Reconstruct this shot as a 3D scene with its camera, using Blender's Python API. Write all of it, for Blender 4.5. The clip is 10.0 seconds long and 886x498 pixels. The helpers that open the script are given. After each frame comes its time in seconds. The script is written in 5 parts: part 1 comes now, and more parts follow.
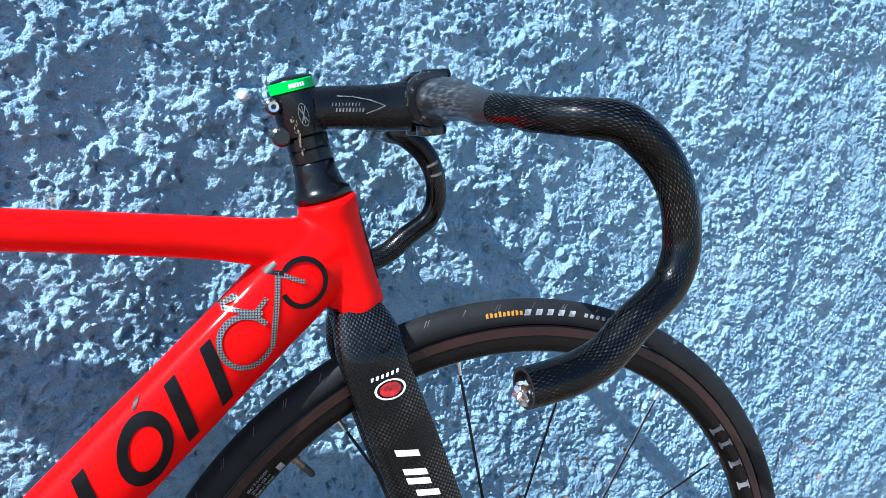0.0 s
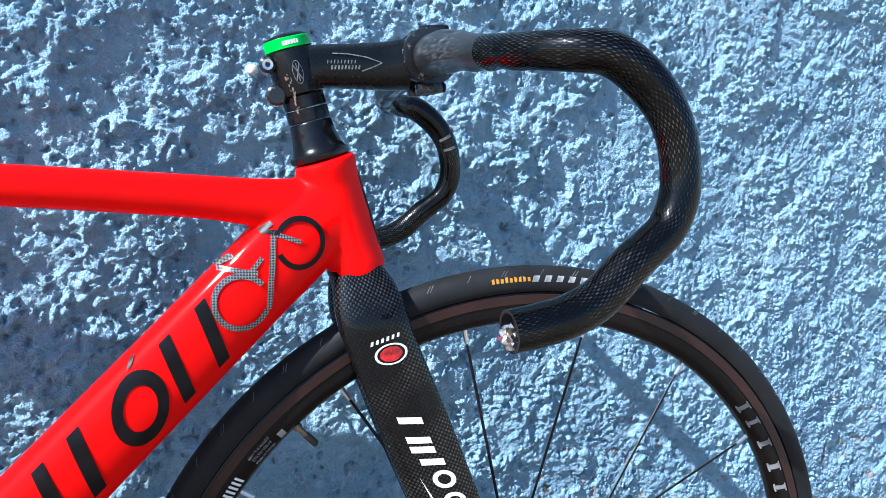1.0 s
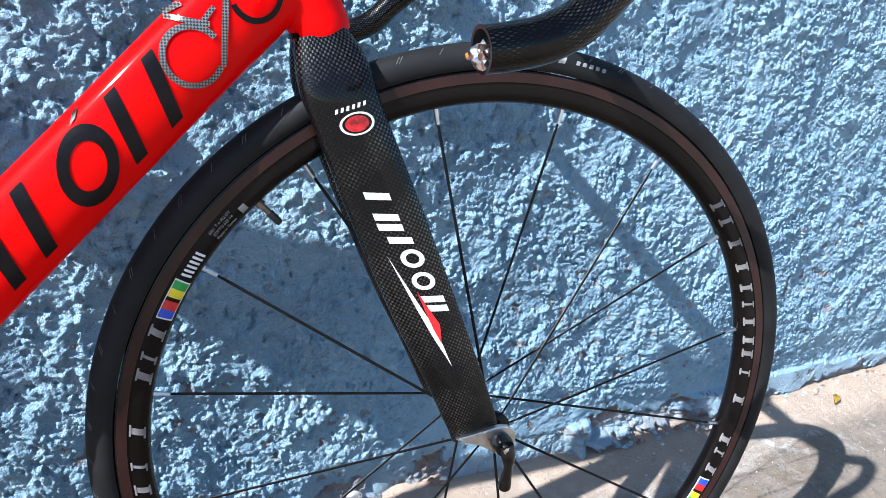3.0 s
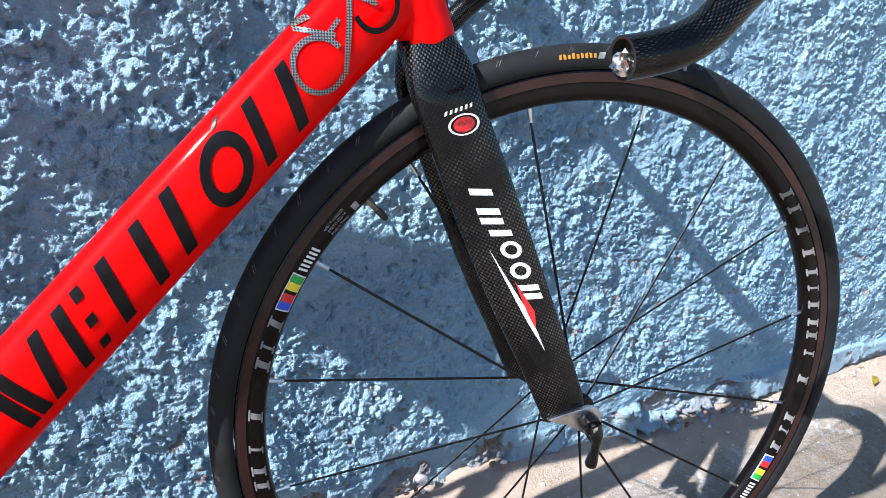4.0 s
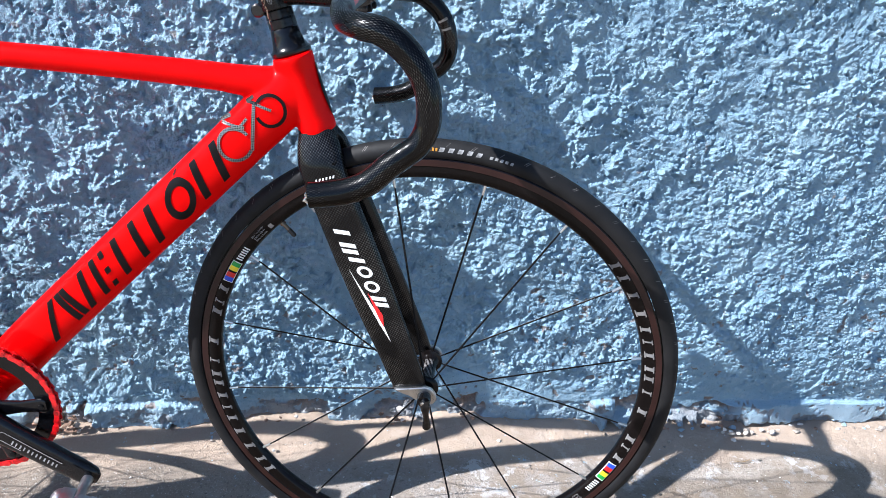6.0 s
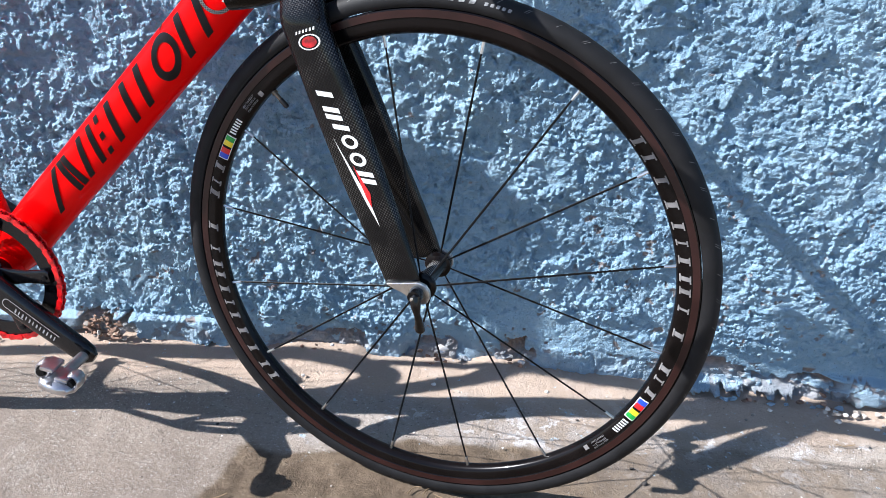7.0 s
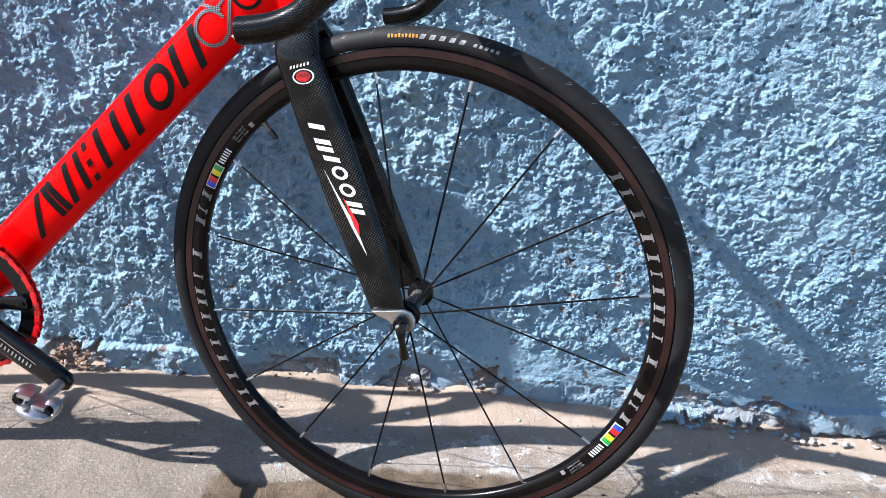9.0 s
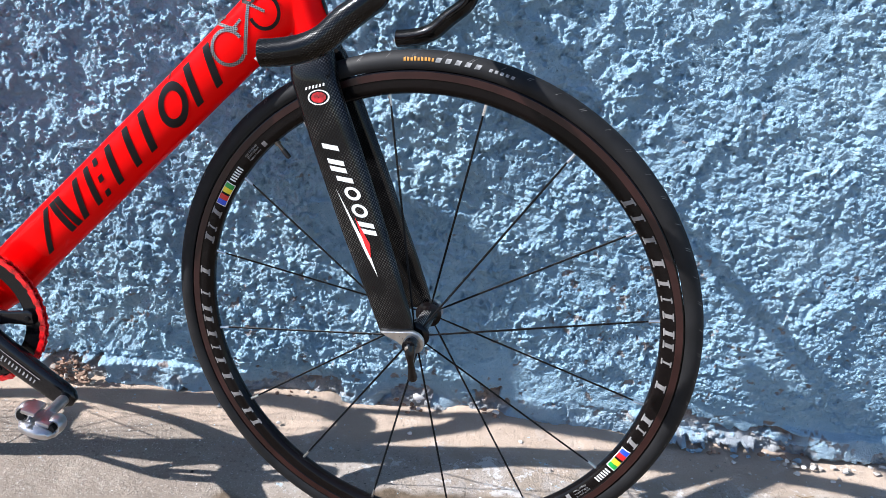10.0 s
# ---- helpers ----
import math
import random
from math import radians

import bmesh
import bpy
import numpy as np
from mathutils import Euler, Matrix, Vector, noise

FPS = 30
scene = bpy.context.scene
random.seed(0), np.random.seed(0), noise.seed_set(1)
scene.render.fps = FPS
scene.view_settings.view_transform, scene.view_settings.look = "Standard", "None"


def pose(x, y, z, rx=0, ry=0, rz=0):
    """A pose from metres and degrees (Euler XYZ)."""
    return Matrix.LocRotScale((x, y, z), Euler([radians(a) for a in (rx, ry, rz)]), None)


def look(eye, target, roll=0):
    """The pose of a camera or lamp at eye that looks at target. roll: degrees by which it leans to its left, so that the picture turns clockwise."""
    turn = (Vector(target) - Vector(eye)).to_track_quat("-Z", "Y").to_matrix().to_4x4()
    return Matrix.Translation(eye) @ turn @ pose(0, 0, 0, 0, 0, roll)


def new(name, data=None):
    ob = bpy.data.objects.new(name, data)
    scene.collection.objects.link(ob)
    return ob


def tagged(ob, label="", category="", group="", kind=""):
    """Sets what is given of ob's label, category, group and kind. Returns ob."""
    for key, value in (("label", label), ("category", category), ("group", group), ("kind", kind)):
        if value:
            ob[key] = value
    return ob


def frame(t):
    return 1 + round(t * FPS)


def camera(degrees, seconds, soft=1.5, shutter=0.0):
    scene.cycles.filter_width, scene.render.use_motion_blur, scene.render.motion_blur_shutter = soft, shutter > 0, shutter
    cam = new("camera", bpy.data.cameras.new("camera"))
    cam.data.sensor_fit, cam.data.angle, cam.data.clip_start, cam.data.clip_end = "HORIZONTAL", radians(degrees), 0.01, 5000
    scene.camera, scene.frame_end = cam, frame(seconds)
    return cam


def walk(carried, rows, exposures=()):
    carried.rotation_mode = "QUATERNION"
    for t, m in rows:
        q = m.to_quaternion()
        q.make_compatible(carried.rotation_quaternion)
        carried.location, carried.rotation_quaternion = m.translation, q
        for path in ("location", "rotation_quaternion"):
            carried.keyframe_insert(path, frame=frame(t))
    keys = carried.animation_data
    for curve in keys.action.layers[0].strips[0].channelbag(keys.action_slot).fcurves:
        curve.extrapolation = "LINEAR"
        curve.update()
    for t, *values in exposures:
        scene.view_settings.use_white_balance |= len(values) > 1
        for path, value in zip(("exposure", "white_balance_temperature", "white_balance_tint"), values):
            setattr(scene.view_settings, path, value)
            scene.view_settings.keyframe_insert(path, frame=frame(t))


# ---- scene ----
cam = camera(63.4, 10.0, soft=0.65)
PATH = [
    (0, (-0.398, -0.467, 0.841), (0.618, 1.213, 0.458), 5.4),
    (0.5, (-0.367, -0.463, 0.849), (0.592, 1.252, 0.477), 4.5),
    (1, (-0.36, -0.479, 0.802), (0.545, 1.268, 0.439), 4.1),
    (1.5, (-0.356, -0.466, 0.755), (0.56, 1.236, 0.239), 5.7),
    (2, (-0.357, -0.467, 0.746), (0.571, 1.208, 0.169), 6.0),
    (2.5, (-0.349, -0.47, 0.735), (0.596, 1.175, 0.101), 5.6),
    (2.7, (-0.345, -0.469, 0.726), (0.604, 1.163, 0.066), 5.4),
    (3.8, (-0.407, -0.519, 0.717), (0.525, 1.08, -0.042), 6.3),
    (4, (-0.431, -0.472, 0.727), (0.492, 1.15, 0.008), 4.4),
    (4.5, (-0.42, -0.489, 0.828), (0.541, 1.031, -0.048), 7.4),
    (5, (-0.276, -0.616, 0.918), (0.361, 0.992, -0.087), 8.0),
    (5.2, (-0.258, -0.678, 0.959), (0.234, 0.964, -0.071), 7.3),
    (6.3, (-0.018, -0.791, 0.98), (0.109, 0.968, 0.036), 5.2),
    (6.5, (0.047, -0.755, 0.944), (0.042, 0.999, -0.018), 4.6),
    (7, (0.093, -0.768, 0.788), (-0.083, 0.991, -0.145), 2.1),
    (7.5, (0.064, -0.79, 0.788), (-0.14, 0.962, -0.154), 3.6),
    (8, (0.058, -0.793, 0.774), (-0.076, 0.984, -0.135), 5.3),
    (8.5, (0.06, -0.794, 0.781), (-0.019, 1.0, -0.099), 4.8),
    (9, (0.058, -0.799, 0.794), (0.001, 1.014, -0.049), 4.4),
    (9.5, (0.053, -0.801, 0.798), (0.021, 1.018, -0.032), 5.2),
    (10, (0.035, -0.799, 0.8), (-0.005, 1.033, -0.002), 5.6),
]
EXPOSURES = [(0, 1.12, 5420, 6), (2.5, 1.12, 5720, 8), (4.5, 1.14, 5930, 10), (6.5, 1.07, 5900, 11), (7.5, 1.07, 6060, 12), (10, 1.06, 6000, 11)]
walk(cam, [(t, look(eye, target, roll)) for t, eye, target, roll in PATH], EXPOSURES)

# ---- world and light ----
SUN_WAY = Vector((0.205, 0.049, -0.18)).normalized()
world = bpy.data.worlds.new("sky")
world.use_nodes = True
scene.world = world
wn = world.node_tree.nodes
sky = wn.new("ShaderNodeTexSky")
sky.sky_type = "NISHITA"
sky.sun_disc = False
sky.ozone_density = 3.0
sky.dust_density = 0.6
sky.sun_elevation = math.asin(-SUN_WAY.z)
sky.sun_rotation = math.atan2(-SUN_WAY.x, -SUN_WAY.y)
wn["Background"].inputs["Strength"].default_value = 0.084
world.node_tree.links.new(sky.outputs["Color"], wn["Background"].inputs["Color"])
sun = new("sun", bpy.data.lights.new("sun", "SUN"))
sun.data.energy, sun.data.angle, sun.data.color = 5.3, radians(0.5), (1.0, 0.965, 0.915)
sun.matrix_world = look((-2, -1, 3), Vector((-2, -1, 3)) + SUN_WAY)


# ---- materials ----
def shader(name, base, rough, metal=0.0, coat=0.0, coat_rough=0.05, spec=0.5):
    m = bpy.data.materials.new(name)
    m.use_nodes = True
    b = m.node_tree.nodes["Principled BSDF"]
    b.inputs["Base Color"].default_value = (*base, 1)
    b.inputs["Roughness"].default_value = rough
    b.inputs["Metallic"].default_value = metal
    b.inputs["Coat Weight"].default_value = coat
    b.inputs["Coat Roughness"].default_value = coat_rough
    b.inputs["Specular IOR Level"].default_value = spec
    return m


class Nodes:
    """Short names for building node trees."""

    def __init__(self, m):
        self.t = m.node_tree
        self.bsdf = self.t.nodes["Principled BSDF"]
        self.co = self.t.nodes.new("ShaderNodeTexCoord")

    def link(self, a, b):
        self.t.links.new(a, b)

    def put(self, socket, v):
        if isinstance(v, bpy.types.NodeSocket):
            self.link(v, socket)
        else:
            socket.default_value = v

    def math(self, op, a, b=0.0, c=0.0, clamp=False):
        n = self.t.nodes.new("ShaderNodeMath")
        n.operation, n.use_clamp = op, clamp
        for s, v in zip(n.inputs, (a, b, c)):
            self.put(s, v)
        return n.outputs[0]

    def noise(self, scale, detail=4.0, rough=0.55, where=None, kind="FBM"):
        n = self.t.nodes.new("ShaderNodeTexNoise")
        n.noise_type = kind
        n.inputs["Scale"].default_value = scale
        n.inputs["Detail"].default_value = detail
        n.inputs["Roughness"].default_value = rough
        self.link(where or self.co.outputs["Object"], n.inputs["Vector"])
        return n.outputs["Fac"]

    def ramp(self, fac, lo, hi):
        n = self.t.nodes.new("ShaderNodeMapRange")
        n.interpolation_type = "SMOOTHSTEP"
        self.put(n.inputs["Value"], fac)
        n.inputs["From Min"].default_value, n.inputs["From Max"].default_value = lo, hi
        return n.outputs["Result"]

    def mix(self, fac, a, b):
        n = self.t.nodes.new("ShaderNodeMix")
        n.data_type = "RGBA"
        self.put(n.inputs[0], fac)
        for s, v in ((n.inputs[6], a), (n.inputs[7], b)):
            self.put(s, (*v, 1) if isinstance(v, tuple) and len(v) == 3 else v)
        return n.outputs[2]

    def xyz(self, where=None):
        n = self.t.nodes.new("ShaderNodeSeparateXYZ")
        self.link(where or self.co.outputs["Object"], n.inputs[0])
        return n.outputs

    def bump(self, height, strength, distance):
        n = self.t.nodes.new("ShaderNodeBump")
        n.inputs["Strength"].default_value = strength
        n.inputs["Distance"].default_value = distance
        self.put(n.inputs["Height"], height)
        self.link(n.outputs[0], self.bsdf.inputs["Normal"])

    def colour(self, c):
        self.put(self.bsdf.inputs["Base Color"], c)

    def rough(self, r):
        self.put(self.bsdf.inputs["Roughness"], r)


def stucco():
    m = shader("blue_stucco", (0.3, 0.5, 0.68), 0.9, spec=0.25)
    n = Nodes(m)
    big, mid, fine = n.noise(6, 5), n.noise(55, 6, 0.65), n.noise(420, 3, 0.6)
    c = n.mix(n.ramp(big, 0.3, 0.7), (0.266, 0.428, 0.566), (0.370, 0.553, 0.686))
    c = n.mix(n.math("MULTIPLY", n.ramp(mid, 0.46, 0.72), 0.7), c, (0.45, 0.61, 0.71))
    c = n.mix(n.math("MULTIPLY", n.ramp(fine, 0.57, 0.70), 0.5), c, (0.13, 0.22, 0.31))
    # flecks of bare plaster and flaked paint, thicker along the foot of the wall
    bare = n.t.nodes.new("ShaderNodeAttribute")
    bare.attribute_name = "bare"
    soil = n.mix(n.ramp(n.noise(40, 5, 0.65), 0.35, 0.65), (0.17, 0.112, 0.082), (0.38, 0.265, 0.195))
    c = n.mix(bare.outputs["Fac"], c, soil)
    few = n.math("MULTIPLY", n.ramp(n.noise(23, 4), 0.70, 0.75), 0.7)
    c = n.mix(few, c, (0.36, 0.33, 0.31))
    x, y, z = n.xyz()
    splash = n.math("SUBTRACT", 1.0, n.ramp(n.math("ADD", z, n.math("MULTIPLY", n.noise(14, 5, 0.65), 0.09)), 0.055, 0.10))
    c = n.mix(n.math("MULTIPLY", splash, 0.55), c, (0.40, 0.50, 0.58))
    # near-black dots, painting the shade inside small pits into the colour
    c = n.mix(n.math("MULTIPLY", n.ramp(n.noise(230, 3, 0.6), 0.69, 0.71), 0.8), c, (0.06, 0.075, 0.09))
    n.colour(c)
    warp = n.t.nodes.new("ShaderNodeVectorMath")
    warp.operation = "MULTIPLY_ADD"
    shake = n.t.nodes.new("ShaderNodeTexNoise")
    shake.inputs["Scale"].default_value = 260.0
    n.link(n.co.outputs["Object"], shake.inputs["Vector"])
    n.link(shake.outputs["Color"], warp.inputs[0])
    warp.inputs[1].default_value = (0.003, 0.003, 0.003)
    n.link(n.co.outputs["Object"], warp.inputs[2])
    cells = n.t.nodes.new("ShaderNodeTexVoronoi")
    cells.inputs["Scale"].default_value = 440.0
    n.link(warp.outputs[0], cells.inputs["Vector"])
    grain = n.math("ADD", n.math("MULTIPLY", cells.outputs["Distance"], -0.8), n.math("MULTIPLY", n.noise(210, 7, 0.78), 1.5))
    n.bump(grain, 1.0, 0.0030)
    return m


def concrete():
    m = shader("concrete", (0.4, 0.35, 0.3), 0.88, spec=0.3)
    n = Nodes(m)
    x, y, z = n.xyz()
    big, mid, fine = n.noise(2.3, 5), n.noise(28, 6, 0.65), n.noise(330, 3, 0.6)
    c = n.mix(n.ramp(big, 0.3, 0.7), (0.200, 0.161, 0.129), (0.270, 0.221, 0.179))
    sand = n.ramp(n.math("ADD", x, n.math("MULTIPLY", n.noise(3, 3), 0.3)), 0.50, 0.90)
    rub = n.math("MULTIPLY", n.ramp(n.math("ADD", x, n.math("MULTIPLY", n.noise(5, 3), 0.2)), -0.30, 0.0), n.ramp(n.math("ADD", y, n.math("MULTIPLY", n.noise(6, 3), 0.08)), 0.05, 0.14))
    c = n.mix(n.math("MULTIPLY", rub, 0.75), c, (0.375, 0.330, 0.295))
    c = n.mix(n.math("MULTIPLY", sand, 0.8), c, (0.40, 0.345, 0.290))
    c = n.mix(n.math("MULTIPLY", n.ramp(n.noise(11, 6, 0.7), 0.5, 0.66), 0.6), c, (0.235, 0.192, 0.155))
    c = n.mix(n.math("MULTIPLY", n.ramp(mid, 0.52, 0.72), 0.5), c, (0.34, 0.297, 0.25))
    c = n.mix(n.math("MULTIPLY", n.ramp(n.noise(140, 4, 0.7), 0.57, 0.66), 0.6), c, (0.12, 0.10, 0.085))
    c = n.mix(n.math("MULTIPLY", n.ramp(fine, 0.60, 0.70), 0.7), c, (0.10, 0.085, 0.075))
    c = n.mix(n.math("MULTIPLY", n.ramp(n.noise(300, 4, 0.65), 0.58, 0.66), 0.7), c, (0.55, 0.52, 0.48))
    worn_off = n.math("MULTIPLY", n.ramp(n.noise(17, 8, 0.72), 0.505, 0.555), n.math("MULTIPLY", n.ramp(x, -0.35, 0.25), n.math("SUBTRACT", 1.0, n.math("MULTIPLY", n.ramp(x, 0.65, 0.95), 0.6))))
    c = n.mix(n.math("MULTIPLY", worn_off, 0.85), c, (0.29, 0.235, 0.185))
    lime = n.math("MULTIPLY", n.ramp(n.noise(26, 8, 0.72), 0.56, 0.60), n.math("MULTIPLY", n.ramp(y, 0.0, 0.15), n.ramp(x, -0.35, 0.0)))
    c = n.mix(n.math("MULTIPLY", lime, 0.75), c, (0.55, 0.53, 0.52))
    # a rougher, browner repair in front of the wheel, and dust along the wall
    wob = n.math("MULTIPLY", n.math("SUBTRACT", n.noise(5, 4), 0.5), 0.16)
    left = n.ramp(n.math("ADD", n.math("SUBTRACT", x, n.math("MULTIPLY", y, 0.4)), wob), -0.312, -0.296)
    back = n.ramp(n.math("ADD", n.math("SUBTRACT", y, n.math("MULTIPLY", x, 0.12)), wob), 0.066, 0.084)
    end = n.ramp(n.math("ADD", y, n.math("MULTIPLY", wob, 2.0)), -0.97, -0.93)
    patch = n.math("MULTIPLY", n.math("MULTIPLY", left, end), n.math("SUBTRACT", 1.0, back))
    rough_brown = n.mix(n.ramp(mid, 0.35, 0.65), (0.078, 0.054, 0.033), (0.155, 0.112, 0.073))
    tail = n.math("SUBTRACT", 1.0, n.ramp(n.math("ADD", x, n.math("MULTIPLY", n.noise(9, 4), 0.25)), 0.22, 0.52))
    c = n.mix(n.math("MULTIPLY", patch, n.math("ADD", 0.48, n.math("MULTIPLY", tail, 0.45))), c, rough_brown)
    pale = n.math("MULTIPLY", n.ramp(n.noise(130, 4, 0.7), 0.68, 0.70), n.ramp(n.noise(7, 3), 0.42, 0.6))
    c = n.mix(n.math("MULTIPLY", pale, 0.85), c, (0.56, 0.54, 0.52))
    c = n.mix(n.math("MULTIPLY", n.ramp(n.noise(90, 4, 0.6), 0.69, 0.71), 0.8), c, (0.05, 0.042, 0.035))
    dust = n.math("MULTIPLY", n.ramp(n.math("ADD", y, n.math("MULTIPLY", n.noise(9, 3), 0.10)), 0.21, 0.27), 0.8)
    c = n.mix(dust, c, (0.45, 0.345, 0.265))
    blue = n.math("MULTIPLY", n.ramp(n.noise(46, 4, 0.7), 0.665, 0.69), n.ramp(y, 0.0, 0.12))
    c = n.mix(n.math("MULTIPLY", blue, 0.8), c, (0.40, 0.53, 0.62))
    n.colour(c)
    n.bump(n.noise(150, 7, 0.75), 0.9, 0.0040)
    return m


def carbon(name, tow=0.0016, light=0.05, dark=0.002, sparse=0.4, depth=0.5, long=1.0, thin=1.0):
    """Clear-coated weave: short floats of two tows, laid by the UV map, in metres."""
    m = shader(name, (0.02, 0.02, 0.022), 0.35, coat=0.5, coat_rough=0.05, spec=0.2)
    n = Nodes(m)
    u, v, w = n.xyz(n.co.outputs["UV"])
    pu, pv = n.math("DIVIDE", u, tow), n.math("DIVIDE", v, tow * long)
    i, j = n.math("FLOOR", pu), n.math("FLOOR", pv)
    tw = n.math("LESS_THAN", n.math("FLOORED_MODULO", n.math("ADD", i, j), 2.0), 0.5)
    fu = n.math("SINE", n.math("MULTIPLY", n.math("FRACT", pu), math.pi))
    fv = n.math("SINE", n.math("MULTIPLY", n.math("FRACT", pv), math.pi))
    dash = n.math("MULTIPLY", tw, n.math("MULTIPLY", n.math("POWER", fu, thin), n.math("POWER", fv, 0.5)))
    h = n.math("ADD", n.math("MULTIPLY", tw, fu), n.math("MULTIPLY", n.math("SUBTRACT", 1.0, tw), fv))
    wear = n.math("ADD", 0.06, n.math("MULTIPLY", n.ramp(n.noise(19, 4), 0.40, 0.62), 0.94))
    cell = n.t.nodes.new("ShaderNodeCombineXYZ")
    n.link(i, cell.inputs[0])
    n.link(j, cell.inputs[1])
    chance = n.t.nodes.new("ShaderNodeTexWhiteNoise")
    chance.noise_dimensions = "2D"
    n.link(cell.outputs[0], chance.inputs["Vector"])
    wear = n.math("MULTIPLY", wear, n.math("ADD", 1.0 - sparse, n.math("MULTIPLY", n.ramp(chance.outputs["Value"], 0.35, 0.75), sparse)))
    shine = n.math("MULTIPLY", dash, wear)
    n.colour(n.mix(shine, (dark, dark, dark * 1.1), (light, light * 0.88, light * 0.76)))
    n.put(n.bsdf.inputs["Specular IOR Level"], n.math("ADD", 0.03, n.math("MULTIPLY", shine, 0.85 if long == 1.0 else 0.6)))
    n.rough(n.math("SUBTRACT", 0.36, n.math("MULTIPLY", tw, 0.08)))
    n.put(n.bsdf.inputs["Coat Roughness"], n.math("ADD", 0.02, n.math("MULTIPLY", n.ramp(n.noise(35, 5), 0.45, 0.7), 0.12)))
    n.bump(h, depth, 0.0005)
    return m


def worn(name, base, rough, metal=0.0, coat=0.0, scale=40.0, amount=0.25, bump=0.0, dist=0.0005, fine=500.0, spec=0.5, scuff=0.0):
    """A plain surface with grain and patches of wear at two scales."""
    m = shader(name, base, rough, metal, coat, spec=spec)
    n = Nodes(m)
    a, b = n.noise(scale, 5), n.noise(fine, 3)
    lo = tuple(max(0.0, v * (1 - amount)) for v in base)
    hi = tuple(min(1.0, v * (1 + amount)) for v in base)
    c = n.mix(n.ramp(a, 0.3, 0.7), lo, hi)
    if scuff:
        c = n.mix(n.math("MULTIPLY", n.ramp(n.noise(170, 6, 0.75), 0.57, 0.66), scuff), c, (0.26, 0.22, 0.19))
    n.colour(c)
    n.rough(n.math("ADD", rough - 0.06, n.math("MULTIPLY", n.math("ADD", a, b), 0.07)))
    if bump:
        n.bump(n.math("ADD", a, b), bump, dist)
    return m


def streaked():
    """Silvery strands under a clear skin, running along the UV map's length."""
    m = shader("silvery_carbon_sleeve", (0.2, 0.2, 0.21), 0.4, coat=0.4)
    n = Nodes(m)
    u, v, w = n.xyz(n.co.outputs["UV"])
    lay = n.t.nodes.new("ShaderNodeCombineXYZ")
    n.link(n.math("MULTIPLY", n.math("ADD", u, n.math("MULTIPLY", v, 0.18)), 900.0), lay.inputs[0])
    n.link(n.math("MULTIPLY", v, 90.0), lay.inputs[1])
    strand = n.noise(1.0, 4, 0.65, lay.outputs[0])
    patch = n.math("MULTIPLY", n.ramp(n.noise(60, 3), 0.30, 0.6), n.ramp(n.math("ADD", v, n.math("MULTIPLY", n.noise(90, 3), 0.04)), 0.020, 0.075))
    bright = n.math("MULTIPLY", n.ramp(strand, 0.46, 0.62), n.math("ADD", 0.06, n.math("MULTIPLY", patch, 0.94)))
    n.colour(n.mix(bright, (0.010, 0.010, 0.011), (0.090, 0.098, 0.105)))
    n.bump(strand, 0.3, 0.0004)
    return m


WALL = stucco()
GROUND = concrete()
CARBON = carbon("carbon_twill", 0.0021, 0.036, 0.0030, 0.5, 0.5)
CARBON_FINE = carbon("carbon_twill_bar", 0.00155, 0.042, 0.0010, 0.75, 0.06, 1.7, 2.6)
CARBON_PALE = streaked()
BRONZE = worn("bronze_scuffs", (0.20, 0.15, 0.11), 0.35, metal=0.6, scale=300, amount=0.8)
RED = worn("red_gloss_paint", (0.80, 0.0, 0.0), 0.45, coat=0.18, scale=9, amount=0.06, spec=0.02)
SCUFFED = worn("scuffed_black", (0.006, 0.006, 0.0065), 0.24, coat=0.4, scale=40, scuff=0.8)
STEM = worn("satin_black", (0.003, 0.003, 0.0034), 0.26, coat=0.22, spec=0.25, scale=40)
STEM_PRINT = worn("dull_silver_print", (0.13, 0.13, 0.13), 0.4, coat=0.3, scale=300, amount=0.5)
BLACK = worn("black_anodised", (0.0035, 0.0035, 0.0045), 0.22, coat=0.25, spec=0.3, scale=30)
GLOSS = worn("gloss_black", (0.0025, 0.0025, 0.003), 0.14, coat=0.5, spec=0.2, scale=60)
POLISHED = worn("polished_pedal_steel", (0.56, 0.55, 0.56), 0.30, metal=1.0, scale=70, amount=0.15)
MATT = worn("matt_black", (0.008, 0.008, 0.0085), 0.48, scale=40)
DECAL = worn("black_decal", (0.005, 0.0035, 0.004), 0.35, coat=0.10, spec=0.15, scale=50, amount=0.4)
TYRE = worn("tyre_rubber", (0.0092, 0.009, 0.0095), 0.62, spec=0.25, scale=35, amount=0.3, bump=0.25, dist=0.0006, fine=900)
RIM = worn("rim_black_anodised", (0.0045, 0.0034, 0.0034), 0.22, metal=0.0, coat=0.18, spec=0.12, scale=20, amount=0.3)
BRAKE = worn("brake_track_brown_black", (0.024, 0.0085, 0.0075), 0.30, metal=0.0, coat=0.20, spec=0.3, scale=20, amount=0.3)
SILVER = worn("brushed_aluminium", (0.72, 0.72, 0.71), 0.28, metal=1.0, scale=60, amount=0.12)
CHROME = worn("polished_steel", (0.85, 0.84, 0.83), 0.24, metal=1.0, scale=50, amount=0.1)
STEEL = worn("spoke_steel_black", (0.006, 0.006, 0.0065), 0.4, metal=0.0, spec=0.15, scale=200)
WHITE = worn("white_print", (0.75, 0.75, 0.73), 0.35, coat=0.5, scale=80, amount=0.06)
RIM_PRINT = worn("rim_grey_print", (0.21, 0.20, 0.195), 0.4, coat=0.3, scale=80, amount=0.25)
